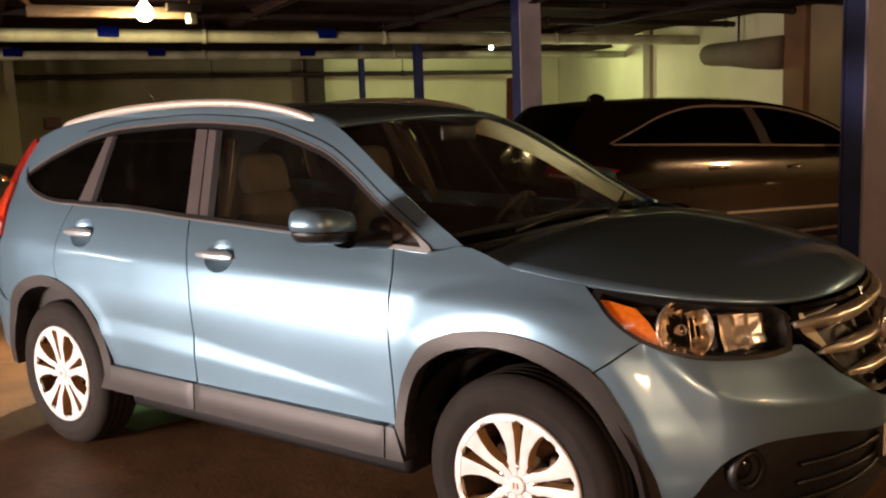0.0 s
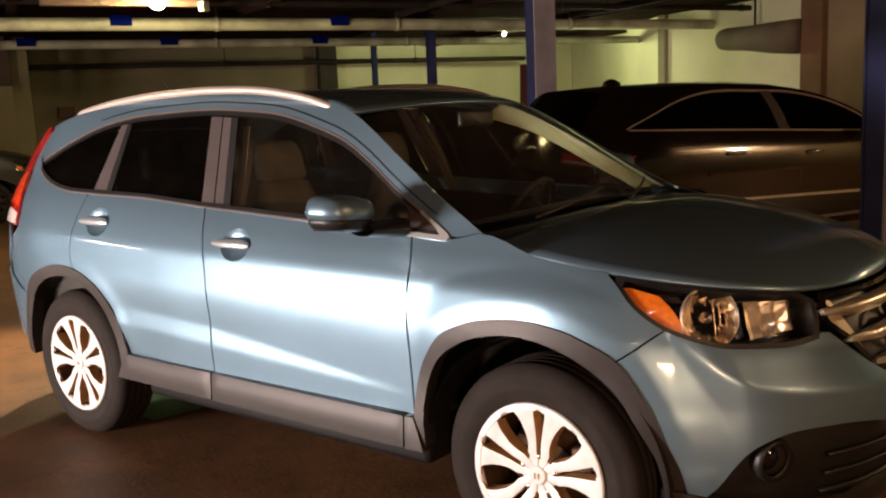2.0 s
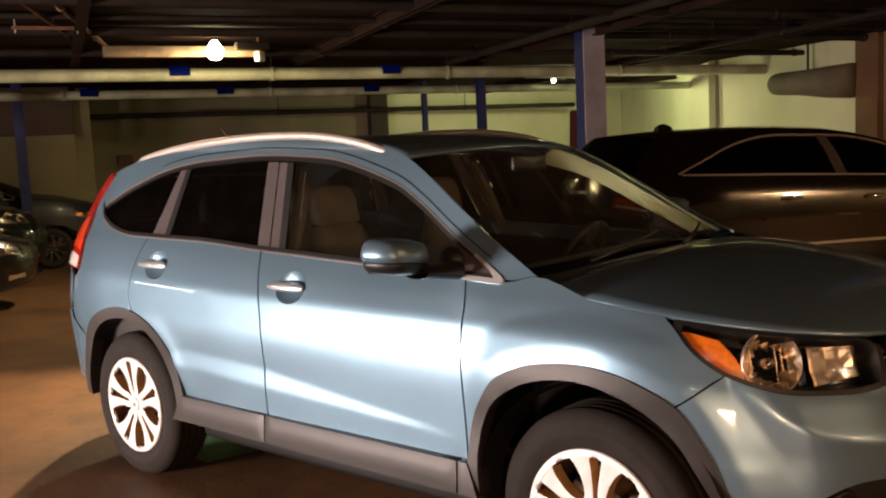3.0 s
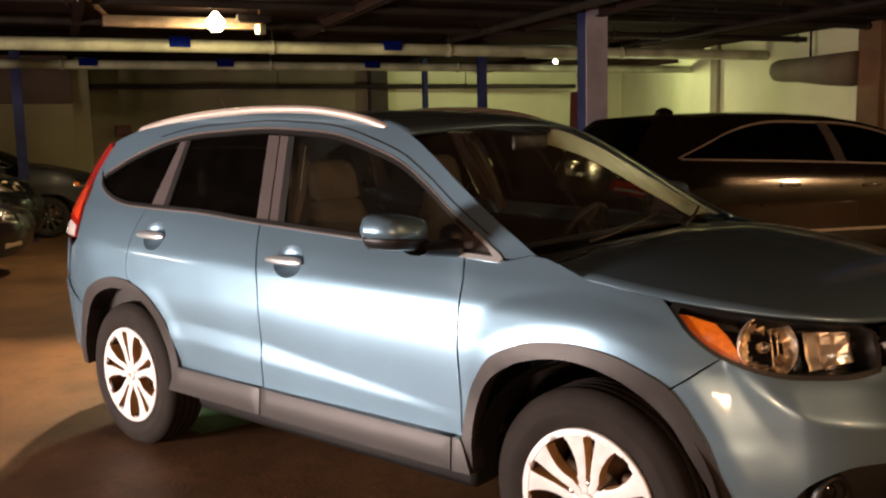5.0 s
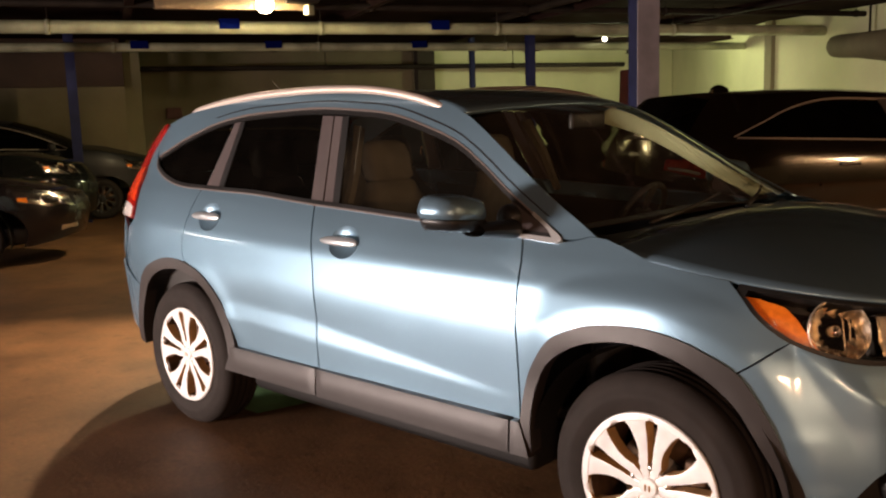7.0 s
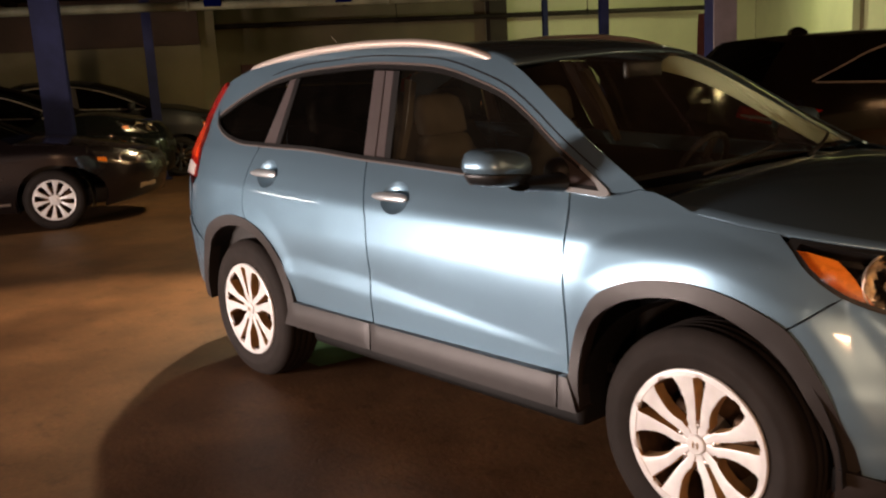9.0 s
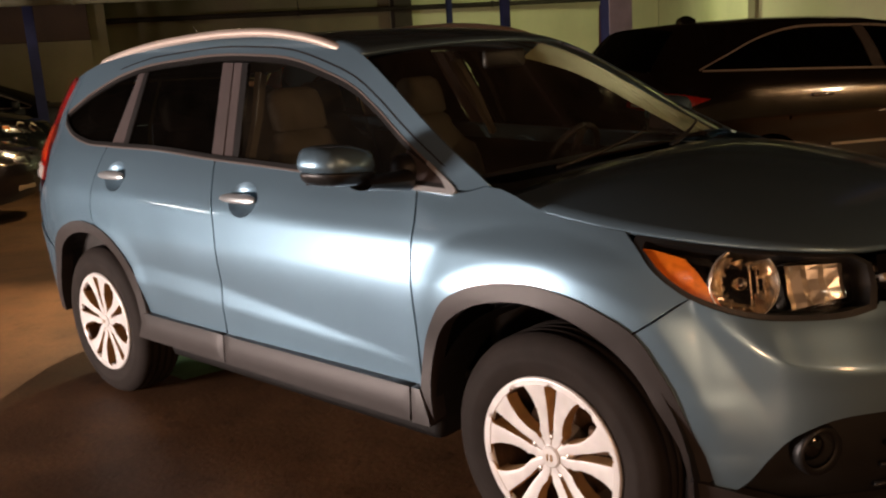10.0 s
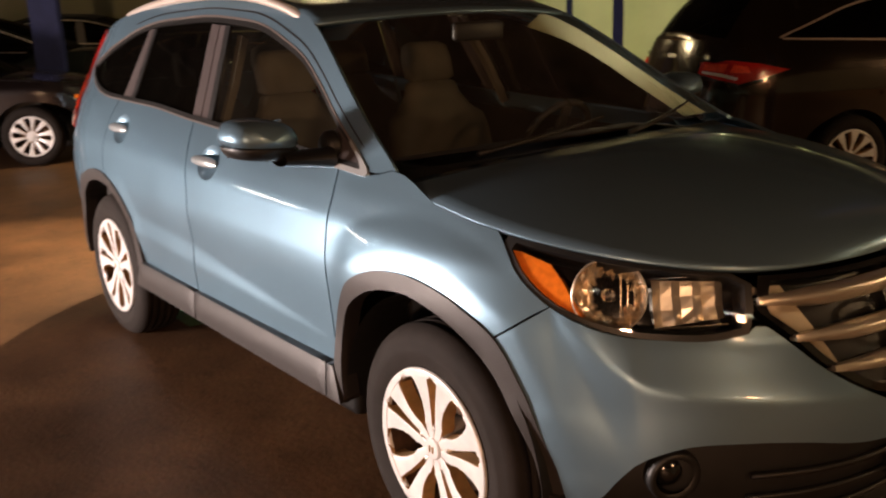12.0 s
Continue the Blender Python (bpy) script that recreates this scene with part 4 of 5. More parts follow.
    ringpts = [(bx + 0.026, 0.078 * math.cos(a) * (1 + 0.1 * math.sin(a)), 0.785 + 0.066 * math.sin(a)) for a in np.linspace(0, 2 * math.pi, 33)]
    badge.append(tube(ringpts, 0.007, 6))
    drawn("badge", joined(*badge), CHROME, car, "plain chrome emblem")
    # fog lamps
    for side in (-1, 1):
        c = Vector(S.at(1.935, 0.468, 0.030).tolist())
        n = (Vector(S.normal(1.935, 0.468).tolist()) * 0.6 + Vector((1, 0, 0)) * 0.5).normalized()
        mm = Matrix.Translation(c) @ n.to_track_quat("-Y", "Z").to_matrix().to_4x4()
        if side > 0:
            mm = Matrix.Diagonal((1, -1, 1, 1)) @ mm
        fog = new("fog_lamp")
        fog.parent = car
        drawn("fog_ring", moved(lathe([(0.046, 0.0), (0.060, -0.010), (0.066, 0.004), (0.066, 0.03)], 28), mm), BLACK_PLASTIC, fog)
        drawn("fog_lens", moved(lathe([(0.0, 0.004), (0.022, 0.010), (0.034, 0.020), (0.046, 0.03)], 28), mm), GLOSS_BLACK, fog, "clear fog lamp lens")
    px = float(S.at(FC, 0.42)[0]) + 0.012
    plate = drawn("number_plate", box((0.012, 0.305, 0.155), (px + 0.012, 0, 0.465), 0.005), PLATE, car, "pale number plate with plain bars")
    drawn("plate_bracket", box((0.03, 0.32, 0.17), (px - 0.006, 0, 0.465), 0.008), BLACK_PLASTIC, car)
    for i, y in enumerate(np.linspace(-0.105, 0.105, 6)):
        drawn("plate_bar", box((0.004, 0.024, 0.065), (px + 0.019, y, 0.465), 0.001), INK, plate)

    # handles and mirrors
    for side in (-1, 1):
        mir = side > 0
        for (hu, hz, door) in ((-0.122, 0.996, doors[1 if mir else 0]), (-1.102, 1.046, rdoors[1 if mir else 0])):
            cu, cz = hu + 0.037, hz + 0.004
            drawn("handle_recess", skin(S, dish(cu, cz), 0.011, out=lambda u, z: -0.032 * np.clip(1 - ((u - cu) / 0.0864) ** 2 - ((z - cz) / 0.064) ** 2, 0, 1) ** 0.8, deep=0, mirror=mir), PAINT_BLUE, door, "round bowl behind the handle")
            us = np.linspace(hu - 0.100, hu + 0.122, 13)
            off = 0.011 * np.sin(np.linspace(0.12, math.pi - 0.12, 13)) ** 0.5 + 0.003
            half = np.array([0.006, 0.011, 0.014, 0.016, 0.017, 0.018, 0.018, 0.018, 0.018, 0.018, 0.017, 0.015, 0.008])
            rows_ = []
            for a in np.linspace(0, 2 * math.pi, 14):
                q = S.at(us, hz + 0.004 + half * math.sin(a), off + 0.010 * (half / 0.018) * math.cos(a))
                rows_.append([tuple(p * ((1, -1, 1) if mir else (1, 1, 1))) for p in q])
            drawn("door_handle", sheet(rows_, mir), PULL, door, "silvery blue pull handle")
        # door mirror
        sx = -1 if not mir else 1
        mirror = new("door_mirror")
        mirror.parent = car
        verts, faces = lathe([(0.001, -0.5), (0.62, -0.44), (0.88, -0.28), (0.98, 0.0), (1.0, 0.30), (0.97, 0.42), (0.90, 0.42), (0.86, 0.36), (0.0, 0.36)], 36, "x")
        sv, bv = [], []
        for x, y, z in verts:
            # a squarish shell, deeper below, with its open face towards the tail
            r = math.hypot(y, z)
            if r > 1e-6:
                s = r / max(abs(y), abs(z)) if max(abs(y), abs(z)) > 0 else 1
                f = 1 + 0.32 * (s - 1)
                y, z = y * f, z * f
            bv.append((0.657 - 0.160 * x, sx * (1.003 + 0.112 * y), 1.146 + (0.012 if z > 0 else 0.042) * z + 0.010 * y))
            sv.append((0.655 - 0.165 * x, sx * (1.005 + 0.115 * y), 1.170 + (0.064 if z > 0 else 0.036) * z + 0.012 * y))
        drawn("mirror_cap", (sv, faces), PAINT_BLUE, mirror, "body coloured mirror shell")
        drawn("mirror_base", (bv, faces), BLACK_PLASTIC, mirror, "black lower mirror shell")
        arm = [[(0.70 + 0.05 * s + (0.055 - 0.015 * s) * math.cos(a), sx * (0.975 - 0.155 * s), 1.112 - 0.008 * s + (0.022 + 0.012 * s) * math.sin(a)) for a in np.linspace(0, 2 * math.pi, 17)] for s in np.linspace(0, 1, 8)]
        drawn("mirror_arm", sheet(arm, mir), BLACK_PLASTIC, mirror)
        drawn("mirror_foot", moved(lathe([(0.0, -0.03), (0.03, -0.026), (0.046, -0.012), (0.05, 0.01)], 20), Matrix.Translation((0.715, sx * 0.80, 1.135)) @ Matrix.Diagonal((1, -sx, 1, 1))), BLACK_PLASTIC, mirror)
        drawn("mirror_glass", box((0.004, 0.19, 0.10), (0.598, sx * 1.0, 1.17), 0.0), CHROME, mirror)

    # wheels
    for x, deg in ((1.31, 86), (-1.31, 97)):
        for side in (-1, 1):
            wheel_part(car, (x, side * 0.782, 0.345), side, 0, ALLOY, seed_turn=deg)
    wheel_well(car, 1.31, 0.445)
    wheel_well(car, -1.31, 0.445)
    drawn("underbody", joined(box((2.9, 1.0, 0.20), (0.55, 0, 0.33), 0.03), box((1.66, 1.66, 0.20), (0, 0, 0.345), 0.03), box((1.2, 1.0, 0.16), (-1.45, 0, 0.52), 0.03)), BLACK_PLASTIC, car, "dark underbody")

    # cabin
    drawn("cabin_floor", box((3.0, 1.5, 0.04), (-0.4, 0, 0.46), 0.01), DARK_TRIM, car)
    for y in (-0.38, 0.38):
        seat(car, 0.015, y)
    for y in (-0.42, 0.0, 0.42):
        seat(car, -0.78, y)
    drawn("dashboard", box((0.42, 1.38, 0.34), (0.86, 0, 0.90), 0.09, segs=4), DARK_TRIM, car, "dark dashboard")
    drawn("dash_top", box((0.40, 1.30, 0.05), (1.0, 0, 1.045), 0.02), DARK_TRIM, car)
    wheel_m = Matrix.Translation((0.52, 0.38, 1.0)) @ Matrix.Rotation(radians(-62), 4, "Y")
    ring = [tuple(wheel_m @ Vector((0.18 * math.cos(a), 0.18 * math.sin(a), 0))) for a in np.linspace(0, 2 * math.pi, 33)]
    drawn("steering_wheel", joined(tube(ring, 0.014, 8), moved(box((0.34, 0.05, 0.02), (0, 0, 0), 0.008), wheel_m), moved(box((0.12, 0.12, 0.05), (0, 0, 0.0), 0.02), wheel_m)), DARK_TRIM, car)
    drawn("rear_view_mirror", box((0.03, 0.24, 0.07), (0.50, 0, 1.455), 0.012), BLACK_PLASTIC, car)
    for side in (-1, 1):
        mir = side > 0
        wide = (0.0, 0.0) if mir else (0.02, 0.022)
        line = outline(run(ROOF_EDGE, 0.25, 1.02) + (0, -0.006 if mir else -0.02), run(DLO_TOP, 0.12, 0.90, back=True) + wide)
        drawn("inner_pillar_trim", skin(S, line, 0.04, out=-0.045, deep=0, mirror=mir), LIT_TRIM, car, "inner pillar trim, painted pale green for the light on it")
        bp = outline([(-0.255, 1.485), (-0.205, 1.30), (-0.185, 1.12), (-0.212, 1.12), (-0.236, 1.30), (-0.30, 1.49)])
        drawn("inner_pillar_trim", skin(S, bp, 0.06, out=-0.05, deep=0.03, mirror=mir), BEIGE, car, "beige inner pillar trim")
        drawn("door_card", skin(S, outline([(0.75, 1.05), (0.0, 1.08), (-1.1, 1.13), (-1.15, 0.9), (-0.9, 0.5), (0.78, 0.5)]), 0.12, out=-0.07, deep=0, mirror=mir), DARK_TRIM, car)
        drawn("rear_blind_side", skin(S, outline([(-1.1, 1.12), (-1.75, 1.25), (-1.75, 0.6), (-1.2, 0.6)]), 0.15, out=-0.09, deep=0, mirror=mir), DARK_TRIM, car)
    hl = run(ROOF_EDGE, -1.9, 0.33, step=0.15)
    h3 = S.at(hl[:, 0], hl[:, 1]) - (0, 0, 0.03)
    drawn("headlining", sheet(arched_rows(h3, np.zeros(len(h3)), np.full(len(h3), 0.03), 13, 0.05)), BEIGE, car, "beige headlining")
    drawn("engine_bulkhead", box((0.04, 1.45, 0.55), (1.0, 0, 0.74), 0.0), BLACK_PLASTIC, car)
    return car


build_suv(Matrix.Identity(4))

# ---- other parked cars ----


def build_car(m, name, label, paint, spec):
    """A parked car of a plainer kind: skin, glass, lamps and wheels."""
    car = thing(name, m, label, "car", "parked cars")
    S = Shell(width=spec["width"], nose=spec["nose"], tail=spec["tail"], belt=spec["belt"], front_at=spec["fa"], rear_at=spec["ra"], lf=1.25, lr=1.15, rear_pow=0.5)
    fc, rc = spec["fa"] + 1.25, spec["ra"] - 1.15
    wf, wr = spec["wheels"]
    hood, deck, top, low, edge = spec["hood"], spec["deck"], spec["top"], spec["low"], spec["edge"]
    r = 0.385

    def arc(x, z=0.32):
        a = np.linspace(math.radians(-18), math.radians(198), 22)
        return np.stack([x + r * np.cos(a), z + r * np.sin(a)], 1)
    shoulder = np.concatenate([run(hood, back=True), run(low), run(deck, back=False)])
    body = outline(shoulder, [(rc, 0.30)], [(spec["ra"] - 0.5, 0.28)], arc(wr)[::-1], [(wr + 0.6, 0.22), (wf - 0.6, 0.22)], arc(wf)[::-1], [(fc - 0.6, 0.25), (fc, 0.28)])
    both("body_side", S, body, paint, car, step=0.06, deep=0.03)
    for pts, nm in ((hood, "hood"), (deck, "boot_lid")):
        e = run(pts, step=0.06)
        e3 = S.at(e[:, 0], e[:, 1])
        f = np.linspace(0, 1, len(e3))
        solid(drawn(nm, sheet(arched_rows(e3, (0.14 if nm == "hood" else -0.10) * (1 - f) ** 2, 0.06 * (1 - f**2), 17)), paint, car), 0.01)
    glass_line = outline(run(top), [p for p in run(low, top[-1][0], top[0][0])][::-1] + np.array((0, 0.02)))
    surround = outline(run(edge), [p for p in run(low, edge[-1][0], edge[0][0])][::-1])
    both("window_frame_side", S, surround, paint, car, step=0.06, holes=[glass_line])
    both("side_window", S, glass_line, GLASS_DARK, car, "dark side glass", step=0.1, out=-0.006, deep=0)
    for x in spec["posts"]:
        zt = float(np.interp(-x, [-p[0] for p in top], [p[1] for p in top]))
        zb = float(np.interp(-x, [-p[0] for p in low], [p[1] for p in low]))
        ks = np.linspace(0, 1, 9)
        both("window_post", S, outline([(x - 0.02 + 0.03 * k, zt + (zb + 0.01 - zt) * k) for k in ks], [(x + 0.145 - 0.05 * k, zb + 0.01 + (zt - zb - 0.01) * k) for k in ks]), PILLAR, car, step=0.04, out=0.004)
    both("chrome_strip", S, outline(run(top) + (0, -0.002), (run(top) + (0, 0.008))[::-1]), RAIL, car, "chrome window strip", step=0.05, out=0.0066)
    both("chrome_strip", S, outline([p for p in run(low, top[-1][0], top[0][0])] + np.array((0, 0.010)), ([p for p in run(low, top[-1][0], top[0][0])] + np.array((0, 0.021)))[::-1]), RAIL, car, "chrome window strip", step=0.05, out=0.0066)
    both("sill_strip", S, outline([(wr + 0.45, 0.30), (wf - 0.45, 0.30), (wf - 0.45, 0.325), (wr + 0.45, 0.325)]), SATIN, car, "bright sill strip", step=0.06, out=0.008)
    both("side_crease", S, outline([(wr + 0.2, 0.805), (wf - 0.3, 0.755), (wf - 0.3, 0.77), (wr + 0.2, 0.83)]), paint, car, step=0.06, out=0.012)
    e3 = [S.at(np.array([p[0] for p in q]), np.array([p[1] for p in q])) for q in (spec["screen"], spec["roof"], spec["back"])]
    sc, rf, bk = e3
    drawn("windscreen", sheet(arched_rows(sc, np.linspace(0.16, 0.08, len(sc)), np.linspace(0.05, 0.05, len(sc)), 17)), GLASS_DARK, car, "dark windscreen")
    solid(drawn("roof", sheet(arched_rows(rf, np.linspace(0.08, -0.06, len(rf)), np.full(len(rf), 0.05), 17)), paint, car), 0.01)
    drawn("rear_window", sheet(arched_rows(bk, np.linspace(-0.06, -0.12, len(bk)), np.full(len(bk), 0.05), 17)), GLASS_DARK, car, "dark rear window")
    lampf = outline(spec["lamp"])
    both("headlamp", S, lampf, CHROME, car, "clear headlamp", step=0.04, out=0.006)
    lx, lz = lampf.mean(0)
    both("turn_signal", S, outline([(lx - 0.25, lz + 0.0), (lx - 0.24, lz + 0.04), (lx - 0.17, lz + 0.035), (lx - 0.18, lz - 0.02)]), AMBER, car, "amber turn signal", step=0.03, out=0.016)
    for du, rr in ((-0.02, 0.050), (0.14, 0.044)):
        c = Vector(S.at(lx + du, lz + 0.005 - 0.12 * du, 0.014).tolist())
        n = (Vector(S.normal(lx + du, lz).tolist()) * 0.8 + Vector((1, 0, 0)) * 0.3).normalized()
        mm = Matrix.Translation(c) @ n.to_track_quat("-Y", "Z").to_matrix().to_4x4()
        for flip in (Matrix.Identity(4), Matrix.Diagonal((1, -1, 1, 1))):
            drawn("reflector_bowl", moved(fluted(rr * spec.get("bowl", 1.2), 20), flip @ mm @ Matrix.Diagonal((1, 0.5, 1, 1))), BOWL, car, "chrome reflector bowl", smooth=False)
    tail = outline(spec["tail_lamp"])
    both("tail_lamp", S, tail, RED_LENS, car, "red tail lamp", step=0.04, out=0.008)
    fog = outline([(fc - 0.55, 0.36), (fc - 0.35, 0.38), (fc - 0.36, 0.43), (fc - 0.55, 0.42)])
    both("fog_lamp", S, fog, CHROME, car, "small fog lamp", step=0.04, out=0.006)
    gr = outline([(fc - 0.38, 0.62), (fc, 0.60), (fc, 0.74), (fc - 0.34, 0.73)])
    both("grille", S, gr, BLACK_PLASTIC, car, "dark grille", step=0.06, out=0.006)
    both("grille_bar", S, outline([(fc - 0.36, 0.67), (fc, 0.66), (fc, 0.69), (fc - 0.36, 0.695)]), CHROME, car, step=0.06, out=0.014)
    for side in (-1, 1):
        for hx, hz in spec["handles"]:
            p = S.at(np.linspace(hx - 0.1, hx + 0.1, 7), np.full(7, hz), 0.03 * np.sin(np.linspace(0.2, math.pi - 0.2, 7)))
            drawn("door_handle", tube([tuple(q * (1, -side, 1) if side > 0 else q) for q in p], 0.016, 8), CHROME, car, "chrome door handle")
        drawn("door_mirror", box((0.12, 0.20, 0.13), (top[0][0] - 0.22, side * 0.97, low[0][1] + 0.08), 0.04, segs=3), paint, car)
        for x in (wf, wr):
            wheel_part(car, (x, side * 0.78, 0.325), side, 0, spec.get("alloy", ALLOY), seed_turn=spec.get("turn", 10), radius=0.33, rim=0.222, spokes=spec.get("spokes", 10), paired=False, width=0.21)
    drawn("underbody", joined(box((4.1, 0.98, 0.2), (0, 0, 0.31), 0.03), box((1.7, 1.66, 0.2), ((wf + wr) / 2, 0, 0.31), 0.03), box((3.2, 1.3, 0.3), (-0.1, 0, 0.62), 0.05)), BLACK_PLASTIC, car, "dark underbody")
    for x in (wf, wr):
        for side in (-1, 1):
            drawn("wheel_liner", moved(sheet([[(0.40 * math.cos(a), yy, 0.40 * math.sin(a)) for yy in (-0.885 * 1, -0.52)] for a in np.linspace(-0.3, math.pi + 0.3, 20)]), Matrix.Translation((x, 0, 0.325)) @ Matrix.Diagonal((1, -side, 1, 1))), BLACK_PLASTIC, car)
    if "fin" in spec:
        for x in (0.05, 1.06):
            both("door_seam", S, outline([(x, 1.11 - 0.03 * x), (x + 0.008, 1.11 - 0.03 * x), (x + 0.010, 0.8), (x + 0.008, 0.36), (x, 0.36), (x + 0.002, 0.8)]), BLACK_PLASTIC, car, "dark door gap", step=0.05, out=0.0025)
        both("side_moulding", S, outline([(wr + 0.62, 0.555), (wf - 0.55, 0.515), (wf - 0.55, 0.540), (wr + 0.62, 0.578)]), SATIN, car, "bright body side moulding", step=0.06, out=0.016)
        both("tailgate_strip", S, outline([(-2.30, 1.095), (rc, 1.095), (rc, 1.125), (-2.30, 1.12)]), CHROME, car, "chrome strip across the tailgate", step=0.05, out=0.012)
        both("brake_lens", S, outline([(-1.98, 1.00), (-2.00, 1.045), (-2.10, 1.06), (-2.12, 1.00)]), AMBER_RED, car, "orange red brake lens", step=0.03, out=0.015)
        both("brake_lens", S, outline([(-2.16, 1.00), (-2.14, 1.065), (-2.32, 1.06), (-2.33, 1.02)]), AMBER_RED, car, "orange red brake lens", step=0.03, out=0.015)
        both("reversing_lens", S, outline([(-2.07, 0.945), (-2.20, 0.975), (-2.33, 0.995), (-2.33, 1.01), (-2.18, 0.995), (-2.06, 0.965)]), WHITE_LENS, car, "pale lens strip", step=0.03, out=0.014)
        both("rear_reflector", S, outline([(-1.75, 0.50), (-1.95, 0.50), (-1.95, 0.535), (-1.75, 0.535)]), RED_LENS, car, "red bumper reflector", step=0.04, out=0.01)
        fx, fz = spec["fin"]
        drawn("roof_aerial", sheet([[(fx + 0.10 - 0.20 * a + 0.02 * b, s * 0.03 * (1 - b) * math.sin(math.pi * min(1, 0.25 + a)), fz - 0.02 + 0.075 * b * math.sin(math.pi * (0.15 + 0.65 * a))) for a in np.linspace(0, 1, 9)] for s, b in ((-1, 0), (-1, 0.5), (0, 1), (1, 0.5), (1, 0))]), paint, car, "shark fin roof aerial")
    return car


WIDTHS = ([0.18, 0.30, 0.45, 0.60, 0.74, 0.84, 0.92, 1.00, 1.08, 1.14, 1.25, 1.35, 1.45, 1.52],
          [0.82, 0.865, 0.893, 0.898, 0.90, 0.905, 0.895, 0.875, 0.83, 0.79, 0.735, 0.67, 0.59, 0.51])
SEDAN = dict(
    width=WIDTHS,
    nose=([0.18, 0.4, 0.55, 0.7, 0.85, 1.0, 1.5], [2.47, 2.55, 2.57, 2.53, 2.36, 2.12, 1.95]),
    tail=([0.18, 0.4, 0.7, 0.9, 1.05, 1.5], [-2.30, -2.40, -2.41, -2.36, -2.28, -2.1]),
    belt=([-2.4, 0, 2.4], [0.98, 0.95, 0.92]), fa=1.35, ra=-1.45, wheels=(1.38, -1.38),
    hood=[(1.02, 0.945), (1.3, 0.93), (1.7, 0.87), (2.05, 0.80), (2.35, 0.75), (2.60, 0.74)],
    low=[(1.02, 0.945), (0.5, 0.945), (-0.4, 0.965), (-1.2, 0.99), (-1.62, 1.03)],
    deck=[(-1.62, 1.03), (-1.9, 1.02), (-2.2, 1.0), (-2.60, 0.99)],
    top=[(0.88, 0.98), (0.6, 1.11), (0.25, 1.25), (-0.1, 1.335), (-0.5, 1.36), (-0.95, 1.31), (-1.25, 1.20), (-1.42, 1.07)],
    edge=[(1.02, 0.95), (0.72, 1.11), (0.35, 1.27), (0.0, 1.37), (-0.5, 1.41), (-0.95, 1.375), (-1.3, 1.25), (-1.62, 1.035)],
    screen=[(1.02, 0.95), (0.72, 1.11), (0.35, 1.27), (0.05, 1.36)], roof=[(0.05, 1.36), (-0.2, 1.395), (-0.5, 1.41), (-0.8, 1.395), (-0.95, 1.375)],
    back=[(-0.95, 1.375), (-1.3, 1.25), (-1.62, 1.035)], posts=(-0.25, -1.1),
    lamp=[(1.72, 0.70), (1.72, 0.83), (2.0, 0.78), (2.2, 0.72), (2.2, 0.63), (1.95, 0.64)],
    tail_lamp=[(-1.7, 0.80), (-1.75, 0.95), (-2.2, 0.97), (-2.25, 0.82)], handles=((-0.05, 0.86), (-1.0, 0.90)))
TALL = dict(
    width=WIDTHS, alloy=RUSTY,
    nose=([0.18, 0.4, 0.6, 0.8, 0.95, 1.1, 1.6], [2.30, 2.38, 2.40, 2.36, 2.25, 2.0, 1.9]),
    tail=([0.18, 0.4, 0.75, 1.0, 1.2, 1.65], [-2.32, -2.42, -2.43, -2.38, -2.30, -1.9]),
    belt=([-2.4, 0, 2.4], [1.22, 1.16, 1.08]), fa=1.35, ra=-1.45, wheels=(1.38, -1.38),
    hood=[(1.02, 1.12), (1.3, 1.10), (1.7, 1.03), (2.05, 0.95), (2.35, 0.90), (2.60, 0.88)],
    low=[(1.02, 1.12), (0.5, 1.14), (-0.4, 1.18), (-1.2, 1.22), (-1.75, 1.26)],
    deck=[(-1.75, 1.26), (-2.0, 1.24), (-2.3, 1.20), (-2.60, 1.19)],
    top=[(0.92, 1.16), (0.62, 1.30), (0.25, 1.44), (-0.1, 1.53), (-0.5, 1.56), (-0.95, 1.53), (-1.3, 1.44), (-1.62, 1.30)],
    edge=[(1.02, 1.13), (0.72, 1.30), (0.35, 1.46), (0.0, 1.57), (-0.5, 1.615), (-0.95, 1.595), (-1.4, 1.48), (-1.75, 1.27)],
    screen=[(1.02, 1.13), (0.72, 1.30), (0.35, 1.46), (0.05, 1.56)], roof=[(0.05, 1.56), (-0.2, 1.60), (-0.5, 1.615), (-0.8, 1.605), (-0.95, 1.595)],
    back=[(-0.95, 1.595), (-1.4, 1.48), (-1.75, 1.27)], posts=(-0.25, -1.15),
    lamp=[(1.72, 0.80), (1.72, 0.95), (2.0, 0.90), (2.2, 0.84), (2.2, 0.75), (1.95, 0.75)],
    tail_lamp=[(-1.65, 0.92), (-1.7, 1.10), (-2.2, 1.14), (-2.25, 0.98)], handles=((-0.05, 0.99), (-1.0, 1.03)))

